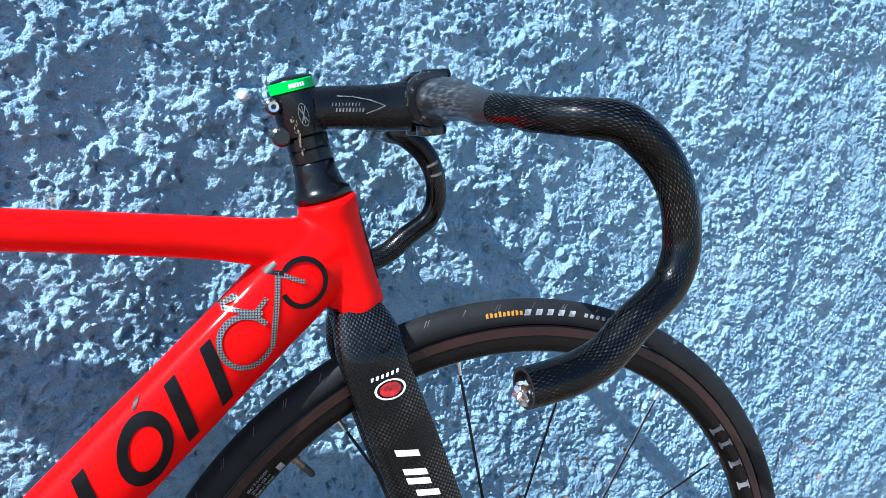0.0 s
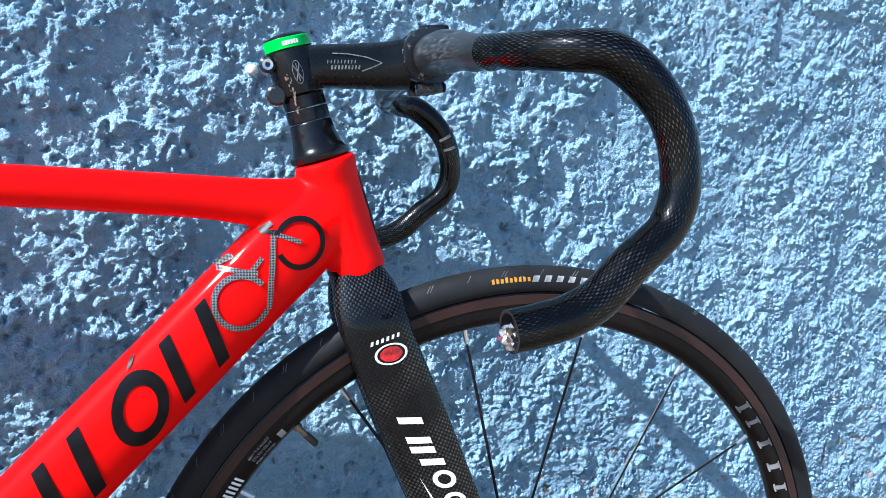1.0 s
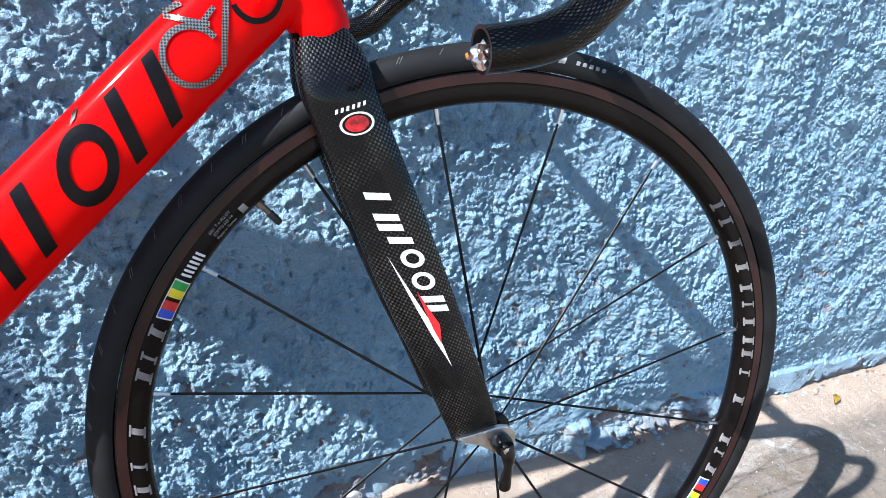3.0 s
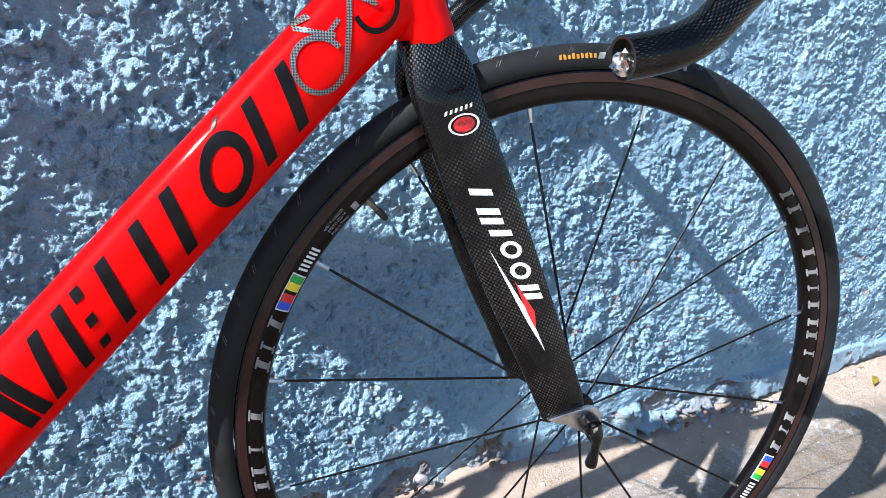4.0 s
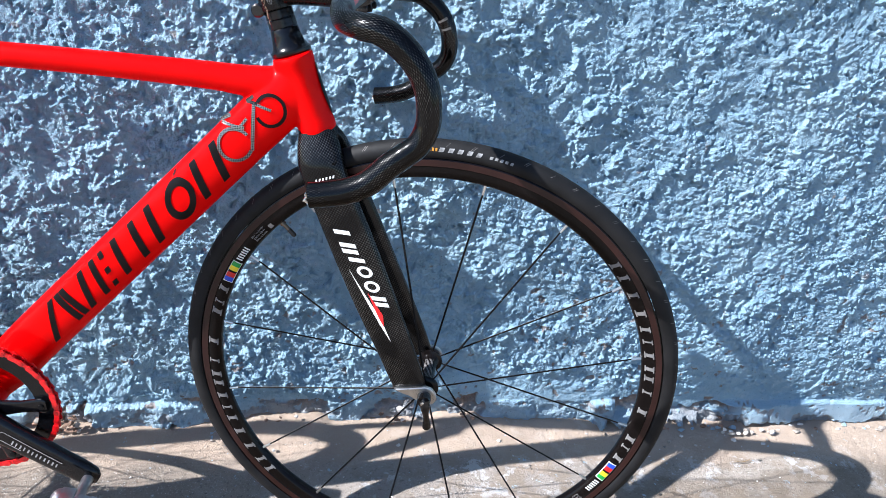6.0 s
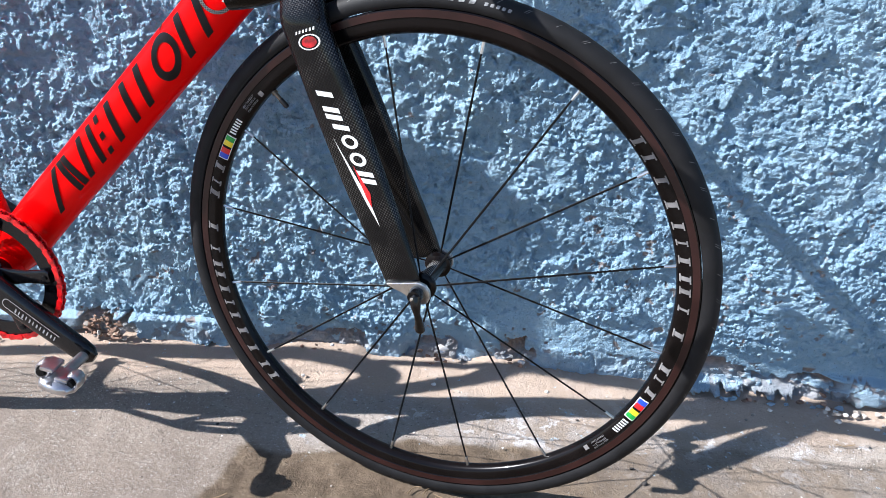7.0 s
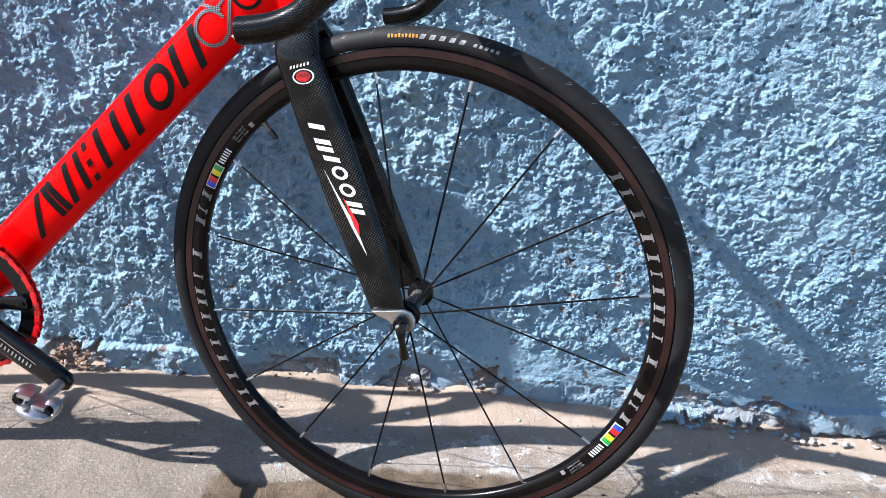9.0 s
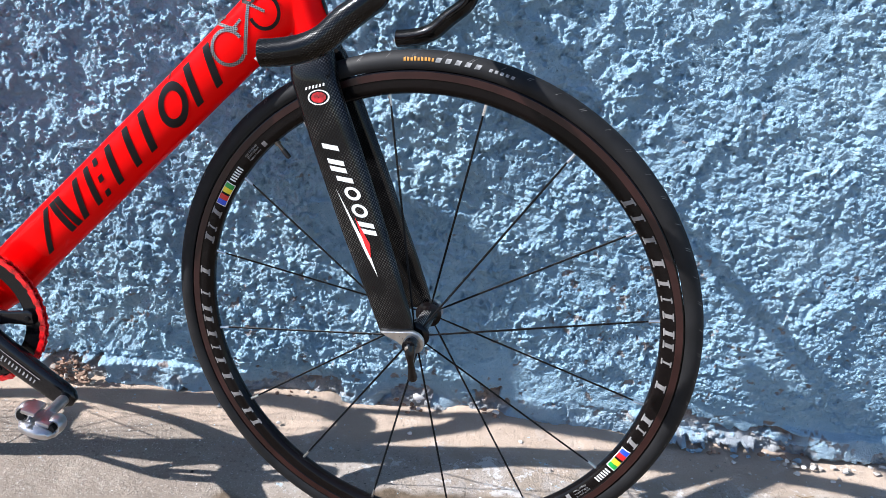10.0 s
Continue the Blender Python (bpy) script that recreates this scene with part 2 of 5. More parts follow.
GREY = worn("grey_print", (0.26, 0.25, 0.25), 0.4, coat=0.3, scale=80, amount=0.2)
PRINT_RED = worn("red_print", (0.60, 0.012, 0.015), 0.35, coat=0.5, scale=80, amount=0.1)
BADGE_RED = worn("badge_red", (0.36, 0.006, 0.010), 0.35, coat=0.4, scale=220, amount=0.6)
PRINT_BLUE = worn("blue_print", (0.02, 0.07, 0.55), 0.35, coat=0.4, scale=80, amount=0.1)
PRINT_YELLOW = worn("yellow_print", (0.80, 0.62, 0.02), 0.35, coat=0.4, scale=80, amount=0.1)
PRINT_GREEN = worn("green_print", (0.02, 0.32, 0.05), 0.35, coat=0.4, scale=80, amount=0.1)
GREEN = worn("green_anodised", (0.01, 0.50, 0.03), 0.25, coat=0.6, scale=60, amount=0.15)
ORANGE = worn("orange_print", (0.42, 0.19, 0.015), 0.5, scale=80, amount=0.15)
CHAIN_RED = worn("red_chain_enamel", (0.70, 0.006, 0.009), 0.3, metal=0.1, coat=0.5, scale=120, amount=0.4)
CHECK = shader("checked_print", (0.3, 0.3, 0.3), 0.3, coat=0.5)
_n = Nodes(CHECK)
_c = _n.t.nodes.new("ShaderNodeTexChecker")
_c.inputs["Color1"].default_value, _c.inputs["Color2"].default_value = (0.006, 0.006, 0.007, 1), (0.34, 0.34, 0.33, 1)
_c.inputs["Scale"].default_value = 480.0
_n.link(_n.co.outputs["UV"], _c.inputs["Vector"])
_n.colour(_n.mix(_n.noise(70, 4), _c.outputs["Color"], (0.02, 0.02, 0.02)))
TAPE = worn("grey_tape", (0.10, 0.095, 0.09), 0.4, coat=0.3, scale=160, amount=0.6)
TYRE_PRINT = worn("worn_silver_print", (0.24, 0.24, 0.24), 0.5, scale=160, amount=0.5)
BRASS = worn("brass", (0.22, 0.17, 0.12), 0.4, metal=1.0, scale=90, amount=0.2)
STONE = worn("stone_chips", (0.34, 0.30, 0.26), 0.9, scale=70, amount=0.5, bump=0.6, dist=0.002, fine=300)


BROWN_STONE = worn("brown_stone", (0.265, 0.165, 0.115), 0.9, scale=60, amount=0.5, bump=0.7, dist=0.002, fine=300)
PALE_STONE = worn("pale_stone", (0.62, 0.58, 0.54), 0.8, scale=70, amount=0.2, bump=0.5, dist=0.001, fine=400)
DRY_LEAF = worn("dry_yellow_leaf", (0.55, 0.40, 0.08), 0.6, scale=60, amount=0.3)
STRAW = worn("dry_straw", (0.22, 0.15, 0.08), 0.7, scale=80, amount=0.4)
DARK_STONE = worn("dark_stone", (0.045, 0.04, 0.036), 0.85, scale=70, amount=0.4, bump=0.5, dist=0.001, fine=400)


# ---- building helpers ----
def part(name, bm, material, parent=None, label="", smooth=True, matrix=None):
    me = bpy.data.meshes.new(name)
    bm.normal_update()
    bm.to_mesh(me)
    bm.free()
    for m in material if isinstance(material, (list, tuple)) else [material]:
        me.materials.append(m)
    if smooth:
        me.shade_smooth()
        me.set_sharp_from_angle(angle=radians(38))
    ob = new(name, me)
    ob.parent = parent
    if matrix is not None:
        ob.matrix_basis = matrix
    return tagged(ob, label)


def loft(rings, cap0=True, cap1=True, bm=None, closed=False):
    """A skin over rings of equal count, with a UV map in metres (round, along)."""
    bm = bm or bmesh.new()
    uv = bm.loops.layers.uv.verify()
    n = len(rings[0])
    vs = [[bm.verts.new(p) for p in r] for r in rings]
    along = [0.0]
    for a, b in zip(rings, rings[1:]):
        along.append(along[-1] + (sum((Vector(p) for p in b), Vector()) / n - sum((Vector(p) for p in a), Vector()) / n).length)
    mid = rings[len(rings) // 2]
    rnd = [0.0]
    for k in range(n):
        rnd.append(rnd[-1] + (Vector(mid[(k + 1) % n]) - Vector(mid[k])).length)
    m = len(rings)
    for i in range(m if closed else m - 1):
        for k in range(n):
            i2, k2 = (i + 1) % m, (k + 1) % n
            f = bm.faces.new((vs[i][k], vs[i][k2], vs[i2][k2], vs[i2][k]))
            a1 = along[i + 1] if i + 1 < m else along[i] + 0.01
            for lp, w in zip(f.loops, ((rnd[k], along[i]), (rnd[k + 1], along[i]), (rnd[k + 1], a1), (rnd[k], a1))):
                lp[uv].uv = w
    if not closed:
        if cap0:
            bm.faces.new(vs[0][::-1])
        if cap1:
            bm.faces.new(vs[-1])
    bmesh.ops.recalc_face_normals(bm, faces=bm.faces[:])
    return bm


def section(c, side, h, w, p=2.0, n=28, y=Vector((0, 1, 0))):
    """A superellipse round c: h along side, w along y."""
    out = []
    for k in range(n):
        a = 2 * math.pi * k / n
        ca, sa = math.cos(a), math.sin(a)
        out.append(Vector(c) + Vector(side) * (h * math.copysign(abs(ca) ** (2 / p), ca)) + y * (w * math.copysign(abs(sa) ** (2 / p), sa)))
    return out


def smooth_path(pts, steps=6):
    """Catmull-Rom through tuples of any length."""
    pts = [np.array(p, float) for p in pts]
    ext = [2 * pts[0] - pts[1], *pts, 2 * pts[-1] - pts[-2]]
    out = []
    for i in range(1, len(ext) - 2):
        a, b, c, d = ext[i - 1:i + 3]
        for s in range(steps):
            t = s / steps
            out.append(0.5 * (2 * b + (c - a) * t + (2 * a - 5 * b + 4 * c - d) * t * t + (3 * b - a - 3 * c + d) * t ** 3))
    out.append(pts[-1])
    return out


def tube_rings(path, n=20, squash=1.0):
    """Rings along rows (x, y, z, radius), carried without twist."""
    pts = [Vector(r[:3]) for r in path]
    rad = [r[3] for r in path]
    rings, ref = [], None
    for i, p in enumerate(pts):
        d = (pts[min(i + 1, len(pts) - 1)] - pts[max(i - 1, 0)]).normalized()
        if ref is None:
            ref = Vector((0, 0, 1)) if abs(d.z) < 0.8 else Vector((0, 1, 0))
        ref = (ref - d * ref.dot(d)).normalized()
        b = d.cross(ref)
        rings.append([p + ref * (rad[i] * squash * math.cos(2 * math.pi * k / n)) + b * (rad[i] * math.sin(2 * math.pi * k / n)) for k in range(n)])
    return rings


def rod(a, b, r, r2=None, n=12, bm=None):
    return loft(tube_rings([(*a, r), (*b, r if r2 is None else r2)], n), bm=bm)


def lathe(profile, axis0, axis1, n=48, bm=None, closed=False):
    """Revolve rows (along, radius) about the line from axis0 to axis1."""
    a, b = Vector(axis0), Vector(axis1)
    d = (b - a).normalized()
    e = d.orthogonal().normalized()
    f = d.cross(e)
    rings = [[a + d * s + e * (r * math.cos(2 * math.pi * k / n)) + f * (r * math.sin(2 * math.pi * k / n)) for k in range(n)] for s, r in profile]
    return loft(rings, bm=bm, closed=closed, cap0=not closed, cap1=not closed)


def wheel_lathe(profile, n=144, closed=True):
    """Revolve rows (radius, y) about the y axis; UV runs round the rim."""
    rings = []
    for k in range(n):
        a = 2 * math.pi * k / n
        rings.append([Vector((r * math.cos(a), y, r * math.sin(a))) for r, y in profile])
    return loft(rings, closed=True)


def block(size, at=(0, 0, 0), bevel=0.002, bm=None, turn=None):
    own = bmesh.new()
    bmesh.ops.create_cube(own, size=1.0)
    bmesh.ops.scale(own, vec=size, verts=own.verts)
    if bevel:
        bmesh.ops.bevel(own, geom=own.edges[:], offset=bevel, segments=2, affect="EDGES", profile=0.6)
    if turn is not None:
        bmesh.ops.transform(own, matrix=turn, verts=own.verts)
    bmesh.ops.translate(own, vec=at, verts=own.verts)
    if bm is None:
        return own
    me = bpy.data.meshes.new("join")
    own.to_mesh(me)
    own.free()
    bm.from_mesh(me)
    bpy.data.meshes.remove(me)
    return bm


def flat_shape(outline, lay, cuts=3, bm=None):
    """A print: a convex outline of (s, h), cut fine and laid by lay(s, h) on a curved surface."""
    bm = bm or bmesh.new()
    own = bmesh.new()
    vs = [own.verts.new((s, h, 0)) for s, h in outline]
    own.faces.new(vs)
    bmesh.ops.triangulate(own, faces=own.faces[:])
    for _ in range(cuts):
        bmesh.ops.subdivide_edges(own, edges=own.edges[:], cuts=1, use_grid_fill=True)
    for v in own.verts:
        v.co = lay(v.co.x, v.co.y)
    me = bpy.data.meshes.new("join")
    own.to_mesh(me)
    own.free()
    bm.from_mesh(me)
    bpy.data.meshes.remove(me)
    return bm


def arc_shape(c, r0, r1, a0, a1, lay, steps=28, squash=1.0, bm=None, lean=0.0):
    """A print: a piece of a ring, in degrees, round c."""
    bm = bm or bmesh.new()
    prev = None
    for k in range(steps + 1):
        a = radians(a0 + (a1 - a0) * k / steps)
        row = []
        for q in range(4):
            r = r0 + (r1 - r0) * q / 3
            h = c[1] + r * math.sin(a) * squash
            row.append(bm.verts.new(lay(c[0] + r * math.cos(a) + lean * (h - c[1]), h)))
        if prev:
            for q in range(3):
                bm.faces.new((prev[q], prev[q + 1], row[q + 1], row[q]))
        prev = row
    return bm


def stroke(p, q, width, lay, bm=None, cuts=2):
    """A print: a straight bar from p to q."""
    p, q = Vector(p), Vector(q)
    d = (q - p).normalized()
    e = Vector((-d.y, d.x)) * width / 2
    return flat_shape([p + e, p - e, q - e, q + e], lay, cuts, bm)


# ---- the setting ----
def lattice(nx, ny, cells_x, cells_y, rng):
    """Smooth value noise on an nx by ny grid."""
    g = rng.random((cells_x + 3, cells_y + 3))
    u, v = np.linspace(0, cells_x, nx), np.linspace(0, cells_y, ny)
    i, j = np.minimum(u.astype(int), cells_x), np.minimum(v.astype(int), cells_y)
    fu, fv = u - i, v - j
    fu, fv = fu * fu * fu * (fu * (fu * 6 - 15) + 10), fv * fv * fv * (fv * (fv * 6 - 15) + 10)
    a = g[np.ix_(i, j)] * (1 - fu)[:, None] + g[np.ix_(i + 1, j)] * fu[:, None]
    b = g[np.ix_(i, j + 1)] * (1 - fu)[:, None] + g[np.ix_(i + 1, j + 1)] * fu[:, None]
    return a * (1 - fv)[None, :] + b * fv[None, :]


def clods(px, pz, size, rng, spread=0.55, least=0.45, power=0.5):
    """Rounded lumps of about that size: the highest of the domes at each place."""
    nx, nz = int(6.0 / size) + 4, int(4.0 / size) + 4
    jx, jz = rng.random((nx, nz)), rng.random((nx, nz))
    rad, top = least + spread * rng.random((nx, nz)), 0.35 + 0.65 * rng.random((nx, nz))
    turn, flat = math.pi * rng.random((nx, nz)), 1.0 + 0.9 * rng.random((nx, nz))
    ca, sa = np.cos(turn), np.sin(turn)
    u, v = (px + 3.0) / size, (pz + 0.5) / size
    i, j = np.clip(u.astype(int), 1, nx - 2), np.clip(v.astype(int), 1, nz - 2)
    best = np.zeros_like(u)
    for di in (-1, 0, 1):
        for dj in (-1, 0, 1):
            a, b = i + di, j + dj
            du, dv = u - a - jx[a, b], v - b - jz[a, b]
            c, s = ca[a, b], sa[a, b]
            d2 = ((du * c + dv * s) ** 2 + (flat[a, b] * (dv * c - du * s)) ** 2) / rad[a, b] ** 2
            best = np.maximum(best, top[a, b] * np.clip(1 - d2, 0, 1) ** power)
    return best


def grid_mesh(name, gx, gy, co, material):
    nx, ny = len(gx), len(gy)
    me = bpy.data.meshes.new(name)
    idx = np.arange(nx * ny).reshape(nx, ny)
    quads = np.stack([idx[:-1, :-1], idx[1:, :-1], idx[1:, 1:], idx[:-1, 1:]], -1).reshape(-1)
    count = (nx - 1) * (ny - 1)
    me.vertices.add(nx * ny)
    me.vertices.foreach_set("co", co.reshape(-1).astype(np.float32))
    me.loops.add(count * 4)
    me.loops.foreach_set("vertex_index", quads.astype(np.int32))
    me.polygons.add(count)
    me.polygons.foreach_set("loop_start", np.arange(0, count * 4, 4, dtype=np.int32))
    me.update(calc_edges=True)
    me.materials.append(material)
    me.shade_smooth()
    return new(name, me)


WALL_Y = 0.284
rng = np.random.default_rng(7)


# how high the plaster has broken away along the foot, and how deep the hollow is there
BREAKS = ((-1.1, -0.02, 4), (-0.70, 0.0, 4), (-0.675, 0.035, 7), (-0.59, 0.040, 7), (-0.575, 0.0, 4), (-0.55, -0.02, 4), (-0.40, -0.012, 4),
          (-0.315, -0.006, 5), (-0.295, 0.014, 8), (-0.255, 0.034, 11), (-0.160, 0.040, 12), (-0.150, -0.02, 8), (-0.075, -0.02, 8), (-0.060, 0.034, 11), (0.005, 0.038, 11),
          (0.025, -0.004, 10), (0.085, 0.0, 10), (0.095, 0.050, 11), (0.150, 0.060, 11), (0.163, -0.02, 6), (0.39, -0.016, 3), (0.45, 0.0, 3),
          (0.48, 0.008, 3), (0.56, 0.0, 3), (0.61, 0.010, 3), (0.67, 0.014, 4), (0.71, 0.006, 4), (0.77, -0.004, 4), (0.83, 0.010, 5), (0.90, 0.012, 5), (0.95, -0.006, 4), (1.03, 0.010, 5), (1.16, 0.018, 5),
          (1.35, 0.0, 4), (1.7, 0.0, 4))


def build_wall():
    """Thrown plaster: a sheet of clods over a thick wall."""
    gx, gz = np.arange(-1.00, 1.64, 0.00172), np.arange(-0.04, 1.19, 0.00172)
    nx, nz = len(gx), len(gz)
    X, Z = np.meshgrid(gx, gz, indexing="ij")
    noise = lambda mm: lattice(nx, nz, int(2640 / mm), int(1230 / mm), rng)
    w1, w2, w3, w4, w5, w6 = (noise(mm) - 0.5 for mm in (22, 22, 8, 8, 4, 4))
    wx, wz = X + 0.014 * w1 + 0.008 * w3 + 0.004 * w5, Z + 0.014 * w2 + 0.008 * w4 + 0.004 * w6
    # shelves and hollows left by the trowel, with crumbling lips
    lie = noise(75) + 0.55 * noise(30) + 0.25 * noise(11) + 0.10 * noise(5)
    shelf = np.clip((lie - 0.88) / 0.09, 0, 1)
    shelf2 = np.clip((noise(42) + 0.5 * noise(16) + 0.2 * noise(6) - 0.93) / 0.08, 0, 1)
    cover = np.clip((noise(70) + 0.6 * noise(28) - 0.40) / 0.45, 0.25, 1) * (0.6 + 0.4 * shelf)
    right = np.interp(X, (-0.1, 0.6), (0, 1))
    h = 0.006 * (noise(190) - 0.5) + np.interp(X, (0.38, 0.55, 0.66, 1.64), (0, 0.007, 0.011, 0.011)) * np.clip((Z - 0.06) / 0.05, 0, 1) + 0.0030 * shelf + 0.0020 * shelf2
    sx = wx * (1 - 0.30 * right)
    h += cover * (1.12 - 0.42 * right) * ((0.0046 - 0.0006 * right) * clods(sx, wz, 0.030, rng, 0.45, 0.42, 0.26) + 0.0040 * clods(sx, wz, 0.0155, rng, 0.45, 0.36, 0.28))
    h += (0.35 + 0.65 * cover) * (1 - 0.05 * right) * (0.0029 * clods(sx, wz, 0.0078, rng, 0.5, 0.36, 0.35) + 0.0016 * clods(wx, wz, 0.0048, rng, 0.5, 0.36, 0.45) + 0.0013 * (noise(4.2) - 0.5))
    crumbs = clods(wx + 0.3, wz, 0.0095, rng, 0.30, 0.10)
    h += 0.0024 * crumbs * (noise(60) > 0.45)
    pit = noise(9) + 0.7 * noise(4.5) + 0.4 * noise(15)
    h -= 0.0055 * np.clip((pit - 1.48) / 0.09, 0, 1)
    # worn smoother along the foot, with hollows where the plaster has broken away
    top = np.interp(X, (-1.0, -0.70, -0.58, -0.50, -0.30, -0.15, -0.05, 0.10, 0.20, 0.38, 0.60, 0.75, 1.64), (0.02, 0.03, 0.045, 0.042, 0.050, 0.060, 0.09, 0.12, 0.11, 0.085, 0.07, 0.055, 0.03))
    edge = top + 0.016 * (noise(40) - 0.5) + 0.012 * (noise(14) - 0.5)
    foot = np.clip((edge - Z) / 0.012, 0, 1)
    foot *= 1 - np.clip((0.045 + 0.02 * (noise(30) - 0.5) - Z) / 0.006, 0, 1) * np.interp(X, (0.15, 0.165, 0.40, 0.44), (0, 1, 1, 0))
    h = h * (1 - (0.55 + 0.25 * right) * foot) + 0.0030 * foot
    # the foot stands proud as a low uneven plinth
    XW = X + 0.030 * (noise(32) - 0.5) + 0.016 * (noise(13) - 0.5)
    # bump at x 0.39 to 0.415: added to shade the foot beyond
    proud = np.interp(XW, (-1.000, -0.700, -0.560, -0.450, -0.380, -0.315, -0.285, -0.175, -0.145, -0.100, -0.060, 0.150, 0.170, 0.240, 0.300, 0.375, 0.390, 0.415, 0.430, 0.640, 0.690, 0.750, 0.850, 1.640), (0.022, 0.022, 0.021, 0.017, 0.012, 0.011, 0.004, 0.004, 0.008, 0.008, 0.004, 0.007, 0.010, 0.006, 0.001, 0.001, 0.018, 0.018, 0.004, 0.004, 0.020, 0.022, 0.012, 0.008))
    under = np.interp(X, (-0.50, -0.38), (0.38, 0.0))
    ledge = np.clip((np.minimum(top, 0.050) + 0.012 * (noise(60) - 0.5) + 0.003 * (noise(18) - 0.5) - Z) / 0.009, 0, 1)
    plinth = (proud * (0.80 + 0.40 * noise(45)) * (1 - under + under * np.clip((Z + 0.012) / 0.05, 0, 1)) - 0.004) * ledge * ledge * (3 - 2 * ledge)
    low = np.clip((0.16 - Z) / 0.10, 0, 1) * np.clip((X + 0.1) / 0.2, 0, 1)
    h *= 1 - 0.35 * low
    bx, bz, bd = (np.array(c) for c in zip(*BREAKS))
    crumble = 0.020 * (noise(34) - 0.5) + 0.014 * (noise(12) - 0.5) + 0.008 * (noise(5) - 0.5)
    reach, deep = np.interp(XW, bx, bz) + crumble, np.interp(XW, bx, bd) * 0.001
    bite = np.clip((reach - Z) / 0.004, 0, 1)
    gone = noise(24) + 0.6 * noise(10) + 0.3 * noise(5)
    holes = np.clip((gone - np.interp(X, (-0.60, -0.52, -0.38, -0.30, 0.35, 0.45, 0.75, 0.85), (1.36, 1.14, 1.14, 1.34, 1.40, 1.06, 1.06, 1.36))) / 0.05, 0, 1) * np.clip((0.055 + 0.02 * (noise(50) - 0.5) - Z) / 0.006, 0, 1)
    # a row of hollows under a lip near the right end
    pocket = np.clip((noise(30) + 0.5 * noise(12) - 0.74) / 0.06, 0, 1) * np.clip((X - 0.43) / 0.03, 0, 1) * np.clip((0.70 - X) / 0.03, 0, 1)
    lip = 0.040 + 0.014 * (noise(45) - 0.5) + 0.006 * (noise(12) - 0.5)
    pocket *= np.clip((lip - Z) / 0.004, 0, 1) * np.clip((Z - 0.010 - 0.012 * noise(22)) / 0.005, 0, 1)
    rubble = 0.006 * clods(wx, wz, 0.014, rng) + 0.003 * clods(wx, wz, 0.006, rng)
    h = h + plinth
    # the plaster leans back towards the ground, and crumbled pieces lie as a toe along the right
    lean = np.interp(XW, (-0.46, -0.38, -0.31, -0.29, -0.165, -0.15, -0.09, -0.07, 0.13, 0.165), (0, 0.6, 0.6, 1, 1, 0.5, 0.5, 1, 1, 0)) * 0.026 + np.interp(XW, (0.38, 0.42, 0.64, 0.68), (0, 0.008, 0.008, 0))
    h = h - lean * np.clip((0.080 + 0.02 * (noise(50) - 0.5) - Z) / 0.075, 0, 1)
    toe = np.interp(X, (0.38, 0.44, 0.66, 0.69), (0, 1, 1, 0)) * np.clip((0.014 + 0.016 * (noise(20) - 0.5) - Z) / 0.018, 0, 1)
    h = h + toe * (0.024 + 0.014 * noise(12) + 0.006 * noise(5))
    h = h * (1 - bite) + bite * (rubble - 0.003 - deep + 0.6 * plinth) - 0.0026 * holes - 0.011 * pocket
    flake = np.clip((noise(20) + 0.5 * noise(8) + 0.3 * noise(4) - 1.38) / 0.04, 0, 1) * np.clip((0.16 + 0.3 * noise(260) - Z) / 0.05, 0.0, 1)
    chip = np.clip((noise(15) + 0.6 * noise(6) - 1.43) / 0.04, 0, 1) * np.clip((Z - 0.05) / 0.02, 0, 1)
    h -= 0.0016 * flake
    bare = np.maximum(np.maximum(np.maximum(bite, pocket), 0.9 * holes), np.maximum(0.75 * flake, 0.65 * chip))
    co = np.stack([X, WALL_Y - h + 0.010, Z], -1)
    ob = grid_mesh("wall_north", gx, gz, co, WALL)
    ob.data.attributes.new("bare", "FLOAT", "POINT").data.foreach_set("value", bare.reshape(-1).astype(np.float32))
    return tagged(ob, "pale blue wall of rough thrown plaster with a flaking foot", "wall", kind="structure")


wall = build_wall()
bm = bmesh.new()
for x0, x1, z0, z1 in ((-14, -0.99, -0.1, 3.2), (1.63, 14, -0.1, 3.2), (-0.99, 1.63, 1.18, 3.2)):
    block((x1 - x0, 0.25, z1 - z0), ((x0 + x1) / 2, WALL_Y + 0.135, (z0 + z1) / 2), 0, bm)
block((2.62, 0.20, 1.28), (0.32, WALL_Y + 0.152, 0.54), 0, bm)
cx, cz = np.arange(-4.2, 5.0, 0.021), np.arange(-0.05, 2.6, 0.021)
CX, CZ = np.meshgrid(cx, cz, indexing="ij")
inside = np.clip(np.minimum(np.minimum(CX + 0.99, 1.63 - CX), 1.18 - CZ) / 0.02, 0, 1)
coarse = 0.016 * clods(CX, CZ, 0.07, rng) + 0.008 * (lattice(len(cx), len(cz), 220, 62, rng) - 0.5) - 0.030 * inside
field = grid_mesh("wall_field", cx, cz, np.stack([CX, WALL_Y + 0.004 - coarse, CZ], -1), WALL)
field.parent = wall
tagged(field, "rough plaster farther along the wall")
part("wall_core", bm, WALL, wall, "body of the wall beyond the rough plaster", smooth=False)


